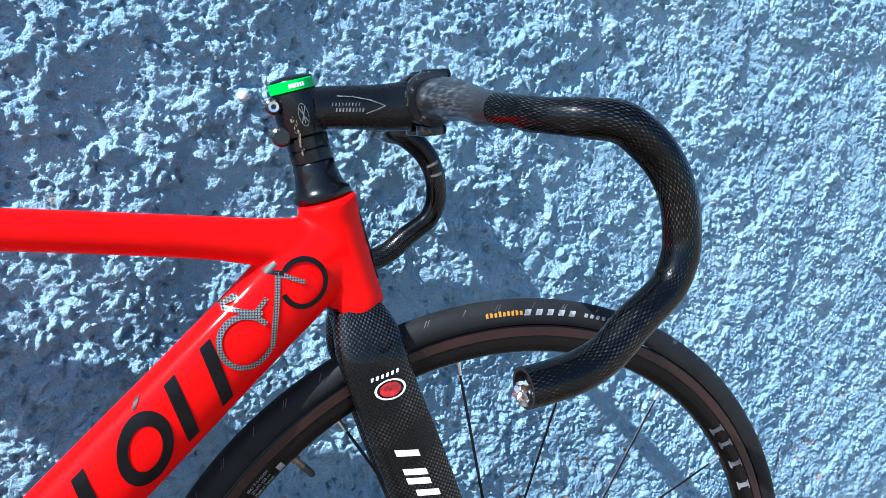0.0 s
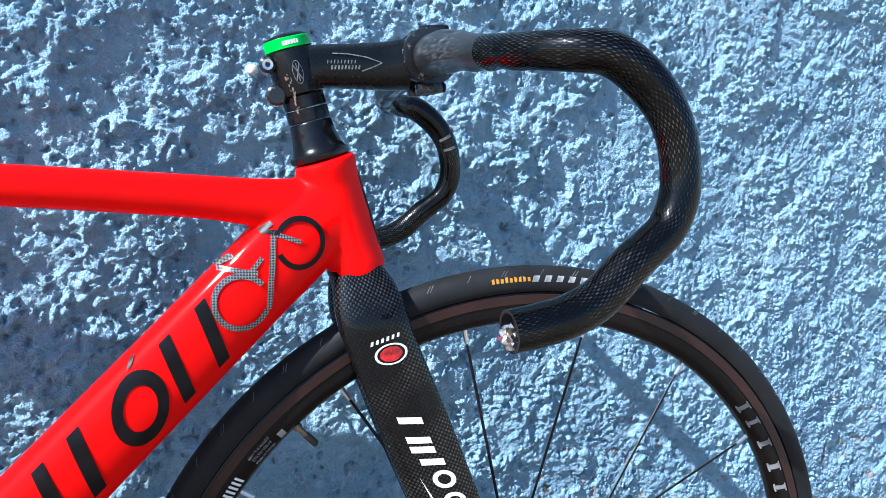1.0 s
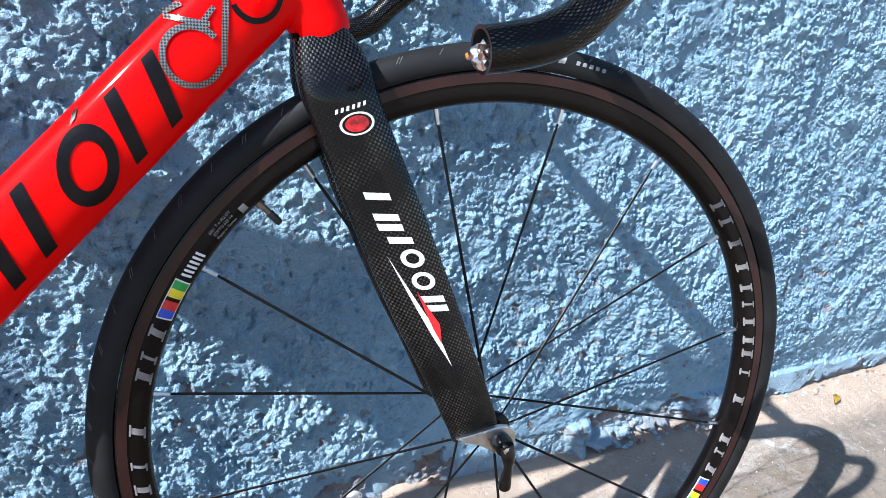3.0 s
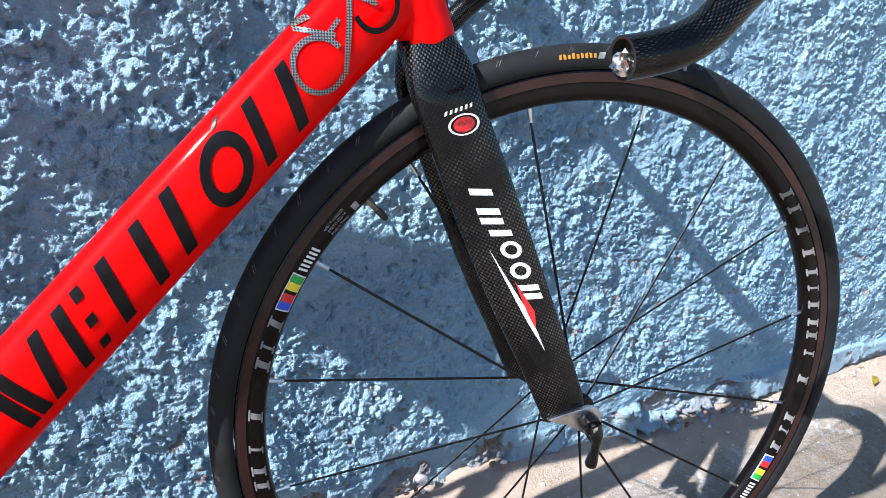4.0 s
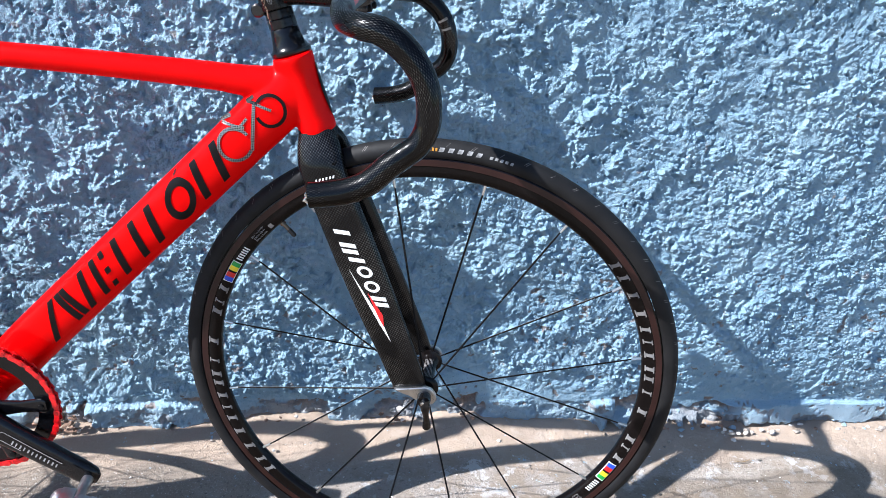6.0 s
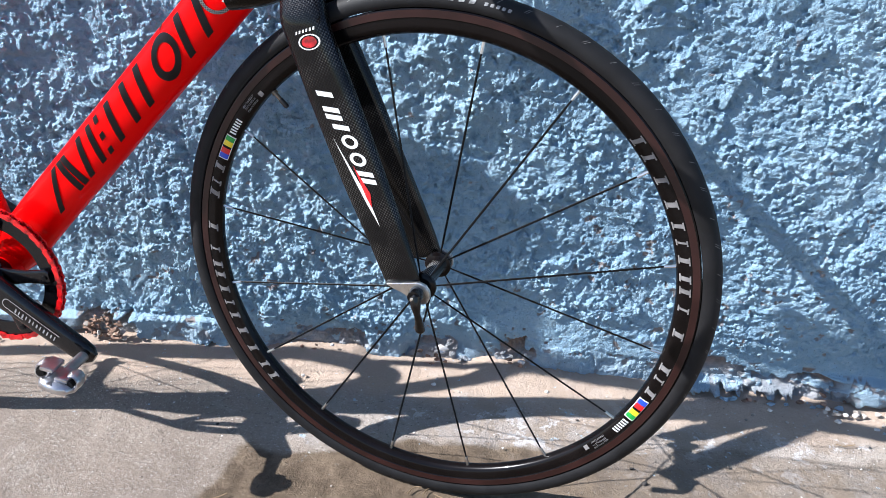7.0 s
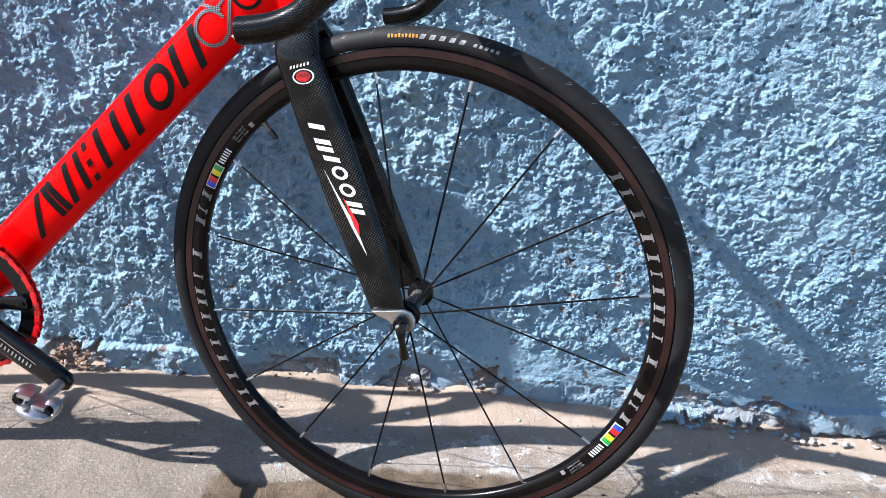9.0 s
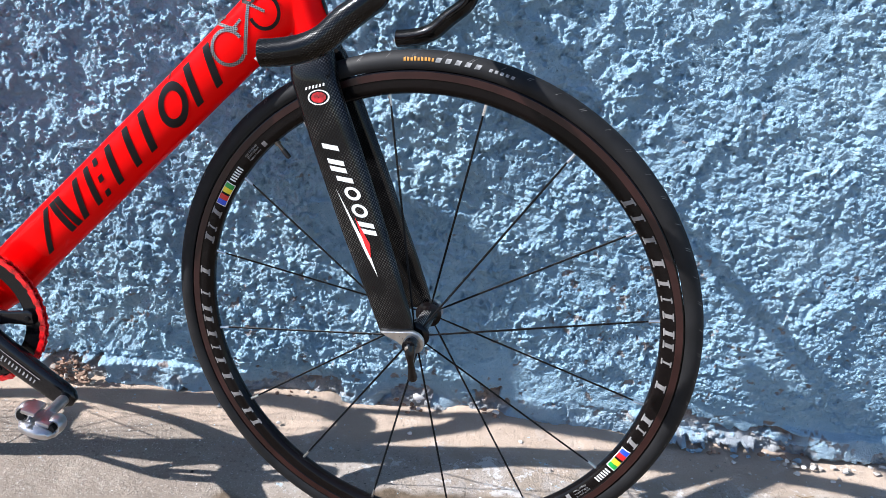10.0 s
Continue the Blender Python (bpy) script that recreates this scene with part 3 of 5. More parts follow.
def lump(size, rnd, squash=(1.0, 1.0, 1.0), bm=None, at=(0, 0, 0), sub=2, cut=0.52):
    """An angular broken stone."""
    own = bmesh.new()
    bmesh.ops.create_icosphere(own, subdivisions=sub, radius=size)
    facets = [Vector((rnd.gauss(0, 1), rnd.gauss(0, 1), rnd.gauss(0, 1))).normalized() for k in range(11)]
    for v in own.verts:
        for f in facets:
            over = v.co.dot(f) - size * cut
            if over > 0:
                v.co -= f * over
        v.co *= rnd.uniform(0.95, 1.05)
        v.co = Vector((v.co.x * squash[0], v.co.y * squash[1], v.co.z * squash[2])) + Vector(at)
    if bm is None:
        return own
    me = bpy.data.meshes.new("join")
    own.to_mesh(me)
    own.free()
    bm.from_mesh(me)
    bpy.data.meshes.remove(me)
    return bm


def build_wall_stones():
    """Stones laid bare where the plaster has fallen from the foot of the wall."""
    rnd = random.Random(4)
    for k in range(70):
        x = -0.638 + rnd.uniform(-0.036, 0.036)
        z = rnd.uniform(-0.008, 0.048 - 0.55 * abs(x + 0.636))
        r = rnd.uniform(0.0030, 0.0055) if k % 3 else rnd.uniform(0.0055, 0.0090)
        part("stone", lump(r, rnd, (rnd.uniform(0.8, 1.4), 0.8, rnd.uniform(0.7, 1.1)), at=(x, WALL_Y - 0.020 + rnd.uniform(-0.006, 0.006), z), cut=0.46), BROWN_STONE if k % 9 else STONE, wall, smooth=False)
    for k in range(30):
        x = rnd.choice((-0.25, -0.20, -0.17, -0.03, -0.01, 0.12, 0.14, 0.50, 0.66, 0.70)) + rnd.uniform(-0.018, 0.018)
        r = rnd.uniform(0.0030, 0.0075)
        part("stone", lump(r, rnd, (rnd.uniform(0.9, 1.5), 0.7, 0.8), at=(x, WALL_Y - (0.003 if x < 0.4 else 0.0), rnd.uniform(-0.006, 0.022))), BROWN_STONE if k % 3 else PALE_STONE, wall, smooth=False)
    for k in range(16):
        x = 0.685 + rnd.gauss(0, 0.018) if k < 10 else rnd.uniform(0.72, 0.86)
        r = rnd.uniform(0.0035, 0.0095)
        part("stone", lump(r, rnd, (rnd.uniform(1.0, 1.5), 0.8, 0.8), at=(x, 0.250 + rnd.uniform(-0.006, 0.008), -0.010 + r * 0.5 + rnd.uniform(0.0, 0.006)), cut=0.5), PALE_STONE if k % 2 else STONE, wall, smooth=False)
    for k in range(18):
        r = rnd.uniform(0.003, 0.008)
        part("crumb", lump(r, rnd, (rnd.uniform(1.0, 1.6), 0.9, 0.8), at=(rnd.uniform(0.45, 0.69), rnd.uniform(0.262, 0.270), -0.011 + r * 0.6 + rnd.choice((0.0, 0.0, 0.008)))), (WALL, WALL, BROWN_STONE)[k % 3], wall, smooth=False)
    for k in range(26):
        r = rnd.uniform(0.003, 0.008)
        part("crumb", lump(r, rnd, (rnd.uniform(1.0, 1.6), 0.9, 0.8), at=(rnd.uniform(0.78, 1.25), rnd.uniform(0.258, 0.280), -0.012 + r * 0.6)), (PALE_STONE, BROWN_STONE, WALL, STONE)[k % 4], wall, smooth=False)
    part("stone", lump(0.010, rnd, (1.3, 0.8, 0.9), at=(-0.006, WALL_Y + 0.004, 0.026)), PALE_STONE, wall, "pale stone in a hollow of the wall", smooth=False)
    part("pebble", lump(0.0068, rnd, (1.0, 0.7, 0.85), at=(-0.1995, WALL_Y - 0.004, 0.8346), sub=3, cut=0.82), PALE_STONE, wall, "white pebble set in the plaster")


def build_ground():
    """One sheet to the horizon, finely uneven round the wheel."""
    def axis(lo, hi, step, far):
        mid = list(np.arange(lo, hi, step))
        out = [lo - 0.02 * 1.6 ** k for k in range(1, 60) if 0.02 * 1.6 ** k < far][::-1]
        return np.array(out + mid + [hi + 0.02 * 1.6 ** k for k in range(1, 60) if 0.02 * 1.6 ** k < far])
    gx, gy = axis(-1.3, 2.2, 0.006, 900), axis(-0.6, 0.34, 0.006, 900)
    X, Y = np.meshgrid(gx, gy, indexing="ij")
    nx, ny = len(gx), len(gy)
    near = ((X > -1.4) & (X < 2.3) & (Y > -0.7)).astype(float)
    h = 0.006 * (lattice(nx, ny, 26, 9, rng) - 0.5) + 0.003 * (lattice(nx, ny, 110, 34, rng) - 0.5) + 0.0016 * (lattice(nx, ny, 420, 120, rng) - 0.5)
    heap = np.interp(X, (-0.33, -0.28, -0.17, -0.14, 0.03, 0.08, 0.16, 0.34, 0.40), (0, 0.013, 0.012, 0, 0, 0.013, 0.013, 0.009, 0))
    rise = (0.003 + heap) * np.clip((Y - 0.20) / 0.08, 0, 1) ** 2
    co = np.stack([X, Y, -0.0125 + near * (h + rise)], -1)
    return tagged(grid_mesh("ground", gx, gy, co, GROUND), "sunlit worn concrete ground with a browner repaired patch", "ground", kind="structure")


build_ground()


# ---- the bicycle: frame axes and steered axes ----
def axes(origin, across):
    y = Vector(across).normalized()
    z = (Vector((0, 0, 1)) - y * y.z).normalized()
    m = Matrix((y.cross(z), y, z)).transposed().to_4x4()
    m.translation = origin
    return m


FRAME_AT = axes((0.0, 0.022, 0.0), (0.035, 0.998, -0.049))
STEER_AT = axes((0.0, 0.016, 0.3336), (0.17795, 0.98282, -0.04902))
bike = new("bicycle")
bike.matrix_basis = FRAME_AT
tagged(bike, "red track bicycle with carbon fork and bars, leaning on wall", "bicycle")
STEER = FRAME_AT.inverted() @ STEER_AT
Y3 = Vector((0, 1, 0))


def planar(rows, p=2.0, n=32):
    """Rings for a tube in the frame's plane: rows (x, z, half height, half width)."""
    rings = []
    for i, (x, z, h, w) in enumerate(rows):
        a, b = rows[max(i - 1, 0)], rows[min(i + 1, len(rows) - 1)]
        d = Vector((b[0] - a[0], 0, b[1] - a[1])).normalized()
        rings.append(section((x, 0, z), Vector((-d.z, 0, d.x)), h, w, p, n))
    return rings


def on_tube(start, end, h0, h1, w0, w1, p, off=0.0006):
    """Lays (s along, h up) on the near face of a straight superelliptic tube."""
    a, b = Vector((start[0], 0, start[1])), Vector((end[0], 0, end[1]))
    length = (b - a).length
    d = (b - a).normalized()
    up = Vector((-d.z, 0, d.x))

    def lay(s, h):
        t = s / length
        hh, ww = h0 + (h1 - h0) * t + off, w0 + (w1 - w0) * t + off
        k = min(abs(h) / hh, 0.98)
        return a + d * s + up * h - Y3 * (ww * (1 - k ** p) ** (1 / p))
    return lay


def build_frame():
    # head tube, swelling to both ends, along the steering axis
    lo, hi = Vector((-0.1577, 0, 0.6734)), Vector((-0.1895, 0, 0.7635))
    L = (hi - lo).length
    prof = [(0, 0.0218), (0.001, 0.0228), (0.008, 0.0232), (0.02, 0.0222), (0.05, 0.0218), (L - 0.02, 0.0222), (L - 0.006, 0.0240), (L - 0.001, 0.0240), (L, 0.0232)]
    bm = lathe(prof, lo, hi, 40)
    stub = [(-0.170, 0.741, 0.026, 0.018), (-0.180, 0.731, 0.0305, 0.0205), (-0.196, 0.714, 0.0322, 0.0218), (-0.222, 0.687, 0.0330, 0.0228), (-0.246, 0.6622, 0.0322, 0.02255)]
    loft(planar(smooth_path(stub, 5), 2.6), bm=bm)
    stub = [(-0.175, 0.7275, 0.022, 0.017), (-0.206, 0.7275, 0.0207, 0.0167), (-0.24, 0.729, 0.0182, 0.0162), (-0.268, 0.7312, 0.0166, 0.01575)]
    loft(planar(smooth_path(stub, 5), 2.3), bm=bm)
    head = part("head_tube", bm, RED, bike, "red head tube with welded and filled joints")
    rm = head.modifiers.new("weld", "REMESH")
    rm.mode, rm.voxel_size, rm.use_smooth_shade = "VOXEL", 0.0016, True
    sm = head.modifiers.new("fillet", "SMOOTH")
    sm.factor, sm.iterations = 0.5, 14
    # black badge panel on the front of the head tube
    bm = bmesh.new()
    d = (hi - lo).normalized()
    front = Vector((d.z, 0, -d.x))
    rows = []
    for k in range(13):
        s = 0.018 + 0.062 * k / 12
        half = 16 * math.sin(math.pi * (0.12 + 0.8 * k / 12)) + 6
        rows.append([bm.verts.new(lo + d * s + (front * math.cos(radians(a * half / 6)) - Y3 * math.sin(radians(a * half / 6))) * 0.0234) for a in range(-6, 7)])
    for a, b in zip(rows, rows[1:]):
        for k in range(12):
            bm.faces.new((a[k], a[k + 1], b[k + 1], b[k]))
    part("head_badge", bm, DECAL, head, "black head badge")
    # down tube, deep and slab sided
    dt = [(-0.176, 0.735, 0.027, 0.018), (-0.196, 0.714, 0.0315, 0.0215), (-0.222, 0.687, 0.0322, 0.0225), (-0.30, 0.6054, 0.0322, 0.0222), (-0.42, 0.4801, 0.0328, 0.0218), (-0.535, 0.360, 0.0335, 0.0215), (-0.575, 0.316, 0.033, 0.021), (-0.602, 0.286, 0.028, 0.020)]
    down = part("down_tube", loft(planar(smooth_path(dt, 5), 2.6)), RED, bike, "deep red down tube with black lettering shapes")
    tt = [(-0.180, 0.7275, 0.022, 0.017), (-0.206, 0.7275, 0.0205, 0.0165), (-0.24, 0.729, 0.0180, 0.016), (-0.30, 0.7335, 0.0155, 0.0155), (-0.45, 0.7395, 0.0137, 0.0155), (-0.60, 0.7425, 0.0137, 0.0150), (-0.70, 0.7435, 0.0137, 0.014)]
    part("top_tube", loft(planar(smooth_path(tt, 5), 2.3)), RED, bike)
    st = [(-0.602, 0.276, 0.020, 0.018), (-0.622, 0.36, 0.020, 0.0165), (-0.6605, 0.54, 0.0195, 0.0155), (-0.7035, 0.74, 0.019, 0.0155), (-0.709, 0.768, 0.019, 0.0155)]
    seat = part("seat_tube", loft(planar(smooth_path(st, 4), 2.2)), RED, bike)
    lay = on_tube((-0.622, 0.36), (-0.6605, 0.54), 0.020, 0.0195, 0.0165, 0.0155, 2.2)
    bm = flat_shape([(0.022, -0.0165), (0.066, -0.0180), (0.088, 0.0150), (0.040, 0.0180)], lay, 4)
    part("sticker", bm, DECAL, seat, "black sticker")
    over = on_tube((-0.622, 0.36), (-0.6605, 0.54), 0.020, 0.0195, 0.0165, 0.0155, 2.2, 0.0012)
    bm = bmesh.new()
    for k in range(3):
        stroke((0.034 + k * 0.011, -0.012), (0.054 + k * 0.011, 0.012), 0.0013, over, bm)
    for k in range(3):
        stroke((0.036 + k * 0.005, -0.007 + 0.008 * k), (0.066 + k * 0.005, -0.009 + 0.008 * k), 0.0011, over, bm)
    flat_shape([(0.058, -0.013), (0.064, -0.0135), (0.068, -0.006), (0.062, -0.0055)], over, 1, bm)
    part("sticker_print", bm, GREY, seat, "grey crossing lines of print")
    part("bottom_bracket_shell", lathe([(-0.034, 0.019), (-0.033, 0.0205), (0.033, 0.0205), (0.034, 0.019)], (-0.602, 0, 0.276), (-0.602, 1, 0.276)), RED, bike)
    for sgn in (-1, 1):
        cs = [(-0.602, sgn * 0.018, 0.272, 0.0135), (-0.66, sgn * 0.026, 0.279, 0.0125), (-0.76, sgn * 0.046, 0.298, 0.0105), (-0.88, sgn * 0.058, 0.318, 0.0085), (-0.982, sgn * 0.060, 0.334, 0.0075)]
        part("chainstay", loft(tube_rings(smooth_path(cs, 4), 16, 1.25)), RED, bike)
        ss = [(-0.69, sgn * 0.012, 0.70, 0.009), (-0.75, sgn * 0.030, 0.632, 0.0085), (-0.86, sgn * 0.050, 0.495, 0.0078), (-0.978, sgn * 0.060, 0.346, 0.007)]
        part("seatstay", loft(tube_rings(smooth_path(ss, 4), 14)), RED, bike)
        part("rear_dropout", block((0.045, 0.006, 0.032), (-0.984, sgn * 0.060, 0.336), 0.003), SILVER, bike)
    post = [(-0.704, 0.745, 0.0135, 0.0135), (-0.757, 0.962, 0.0135, 0.0135)]
    part("seat_post", loft(planar(post)), BLACK, bike)
    part("post_clamp", block((0.044, 0.040, 0.018), (-0.760, 0.004, 0.962), 0.005), BLACK, bike, "black saddle clamp")
    rows = [(-0.925, 0.965, 0.022, 0.050), (-0.918, 0.968, 0.034, 0.062), (-0.885, 0.974, 0.036, 0.067), (-0.835, 0.978, 0.030, 0.062), (-0.785, 0.982, 0.024, 0.040), (-0.735, 0.986, 0.022, 0.024), (-0.690, 0.988, 0.019, 0.018), (-0.662, 0.988, 0.015, 0.016), (-0.652, 0.986, 0.008, 0.010)]
    bm = loft(planar(smooth_path(rows, 4), 2.4))
    bmesh.ops.translate(bm, vec=(0, 0.012, 0), verts=bm.verts)
    saddle = part("saddle", bm, MATT, bike, "black saddle")
    for sgn in (-1, 1):
        rl = [(-0.675, 0.012 + sgn * 0.008, 0.975, 0.0035), (-0.72, 0.012 + sgn * 0.021, 0.962, 0.0035), (-0.81, 0.012 + sgn * 0.022, 0.960, 0.0035), (-0.885, 0.012 + sgn * 0.030, 0.960, 0.0035)]
        part("saddle_rail", loft(tube_rings(smooth_path(rl, 4), 10)), SILVER, saddle)
    # down-tube print: slanted plain bars for the word, and the ring emblem
    A, B = (-0.196, 0.714), (-0.535, 0.360)
    lay = on_tube(A, B, 0.0322, 0.0335, 0.0226, 0.0216, 2.6, 0.0006)
    top, low = -0.0240, 0.0205

    def leaning(s_top, s_low, w=0.0108, h0=top, h1=low):
        return [(s_top - w / 2, h0), (s_top + w / 2, h0), (s_low + w / 2, h1), (s_low - w / 2, h1)]

    def shape(*outlines):
        bm = bmesh.new()
        for o in outlines:
            flat_shape(o, lay, 4, bm)
        part("print_shape", bm, DECAL, down, "black printed shape")
    shape(leaning(0.1020, 0.1225), leaning(0.1370, 0.1570))
    shape(leaning(0.2230, 0.2440, 0.0112))
    shape(leaning(0.2545, 0.2735), leaning(0.2890, 0.3095))
    shape(leaning(0.3330, 0.3530, 0.0100), leaning(0.3150, 0.3180, 0.0085, top, -0.0155), leaning(0.3235, 0.3270, 0.0085, -0.0045, 0.0030), leaning(0.3310, 0.3350, 0.0085, 0.0135, low))
    shape(leaning(0.3560, 0.3820, 0.0105), leaning(0.3945, 0.3960, 0.0100))
    shape(leaning(0.4050, 0.4090, 0.0100), leaning(0.4170, 0.4590, 0.0105))
    bm = arc_shape((0.1830, -0.0015), 0.0140, 0.0232, 0, 360, lay, 48, 1.0, lean=0.40)
    flat_shape([(0.1650, -0.0268), (0.1705, -0.0262), (0.1625, -0.0305), (0.1575, -0.0305)], lay, 3, bm)
    part("print_ring", bm, DECAL, down, "black printed ring")
    # emblem of two open rings and bars, set upright on the tube
    A3, D2 = Vector(A), (Vector(B) - Vector(A)).normalized()
    N2 = Vector((-D2.y, D2.x))
    over = on_tube(A, B, 0.0322, 0.0335, 0.0228, 0.0216, 2.6, 0.0011)

    def emb(u, v):
        p = Vector((-0.2122 + u, 0.7008 + v)) - A3
        return over(p.dot(D2), p.dot(N2) * (-1 if D2.x * N2.y - D2.y * N2.x < 0 else 1))
    uvmat = CHECK

    def with_uv(bm):
        uv = bm.loops.layers.uv.verify()
        for f in bm.faces:
            for lp in f.loops:
                lp[uv].uv = (lp.vert.co.x + lp.vert.co.z, lp.vert.co.z - lp.vert.co.x)
        return bm
    part("emblem_ring", with_uv(arc_shape((0, 0), 0.0152, 0.0192, -152, 152, emb, 44, 1.08)), DECAL, down, "black open ring of the emblem")
    bm = stroke((-0.0150, 0.0075), (-0.0285, 0.0084), 0.0036, emb)
    stroke((-0.0290, 0.0080), (-0.0205, 0.0145), 0.0036, emb, bm)
    part("emblem_bar", with_uv(bm), DECAL, down, "black bar of the emblem")
    part("emblem_ring", with_uv(arc_shape((-0.0425, -0.0440), 0.0175, 0.0217, 42, 342, emb, 44, 1.0)), uvmat, down, "carbon-patterned open ring of the emblem")
    bm = stroke((-0.0195, 0.0080), (-0.0222, -0.0500), 0.0042, emb)
    stroke((-0.0195, 0.0070), (0.0010, 0.0005), 0.0034, emb, bm)
    stroke((-0.0590, -0.0190), (-0.0310, -0.0225), 0.0036, emb, bm)
    stroke((-0.0600, -0.0170), (-0.0480, -0.0100), 0.0036, emb, bm)
    stroke((-0.0370, -0.0230), (-0.0280, -0.0110), 0.0034, emb, bm)
    part("emblem_bar", with_uv(bm), uvmat, down, "carbon-patterned bars of the emblem")


build_frame()


# ---- wheels ----
def wheel_meshes():
    R = 0.3460
    tread = []
    for k in range(29):
        a = radians(-125 + 250 * k / 28)
        tread.append((R - 0.0135 + 0.0135 * math.cos(a), 0.0134 * math.sin(a)))
    tyre = wheel_lathe(tread)
    half = [(0.3240, 0.0100), (0.3225, 0.0110), (0.3142, 0.0107), (0.3132, 0.0099), (0.3060, 0.0099), (0.3010, 0.0086), (0.2985, 0.0066), (0.2968, 0.0036)]
    rim = wheel_lathe([(r, -y) for r, y in half] + [(0.2962, 0.0)] + half[::-1] + [(0.3190, 0.006), (0.3180, 0.0), (0.3190, -0.006)])
    return tyre, rim


def rim_lay(off=0.0004):
    """Lays (angle in radians, radius) on the near side of the rim."""
    rr = [0.2968, 0.2985, 0.3010, 0.3060, 0.3132]
    yy = [0.0036, 0.0066, 0.0086, 0.0099, 0.0099]

    def lay(a, r):
        y = float(np.interp(r, rr, yy)) + off
        return Vector((r * math.cos(a), -y, r * math.sin(a)))
    return lay


def build_wheel(name, matrix, phase, count, label, front):
    tyre, rim = wheel_meshes()
    wheel = part(name, rim, RIM, bike, label, matrix=matrix)
    for sg in (-1, 1):
        band = [(0.3142, sg * 0.0100), (0.3142, sg * 0.0110), (0.3222, sg * 0.0115), (0.3222, sg * 0.0100)]
        part("brake_track", wheel_lathe(band if sg < 0 else band[::-1]), BRAKE, wheel, "satin brown-black brake track", smooth=False)
    tyre_ob = part("tyre", tyre, TYRE, wheel, "black road tyre with a worn grey tread")
    # hub
    prof = [(-0.046, 0.006), (-0.0455, 0.0085), (-0.037, 0.0090), (-0.036, 0.0150), (-0.034, 0.0175), (-0.0305, 0.0175), (-0.029, 0.0135), (-0.022, 0.0100), (0.022, 0.0100), (0.029, 0.0135), (0.0305, 0.0175), (0.034, 0.0175), (0.036, 0.0150), (0.037, 0.0090), (0.0455, 0.0085), (0.046, 0.006)]
    part("hub", lathe(prof, (0, 0, 0), (0, 1, 0), 40), RIM, wheel)
    if front:
        bm = bmesh.new()
        for k in range(7):
            a0 = radians(62 + 11 * k)
            stroke((a0, -0.012), (a0 + 0.05, 0.012 - 0.002 * (k % 3)), 0.05, lambda s, h: Vector((0.0103 * math.cos(s), h, 0.0103 * math.sin(s))), bm, 1)
        part("hub_print", bm, GREY, wheel, "grey bars of print")
    blade = None
    for k in range(count):
        a = radians(phase + 360.0 / count * k)
        side = -1 if k % 2 == 0 else 1
        rad = Vector((math.cos(a), 0, math.sin(a)))
        tan = Vector((-rad.z, 0, rad.x))
        p0, p1 = rad * 0.0155 + Y3 * (0.0325 * side), rad * 0.2880
        rings = []
        d = (p1 - p0).normalized()
        for t, hw in ((0, 0.0011), (0.03, 0.0011), (0.06, 0.0014), (0.94, 0.0014), (0.97, 0.0011), (1.0, 0.0011)):
            c = p0 + (p1 - p0) * t
            rings.append([c + tan * (hw * math.cos(q * math.pi / 4)) + d.cross(tan) * (0.0007 * math.sin(q * math.pi / 4)) for q in range(8)])
        part("spoke", loft(rings), STEEL, wheel)
        part("nipple", rod(rad * 0.2835, rad * 0.2975, 0.0018, 0.0022, 8), SILVER, wheel)
    return wheel, tyre_ob


front, tyre_ob = build_wheel("front_wheel", STEER, 13.1, 16, "black deep-rim front wheel with grey rim lettering shapes", True)
REAR = Matrix.Translation((-0.990, 0, 0.3335))
build_wheel("rear_wheel", REAR, 4.0, 20, "black rear wheel behind the chainring", False)


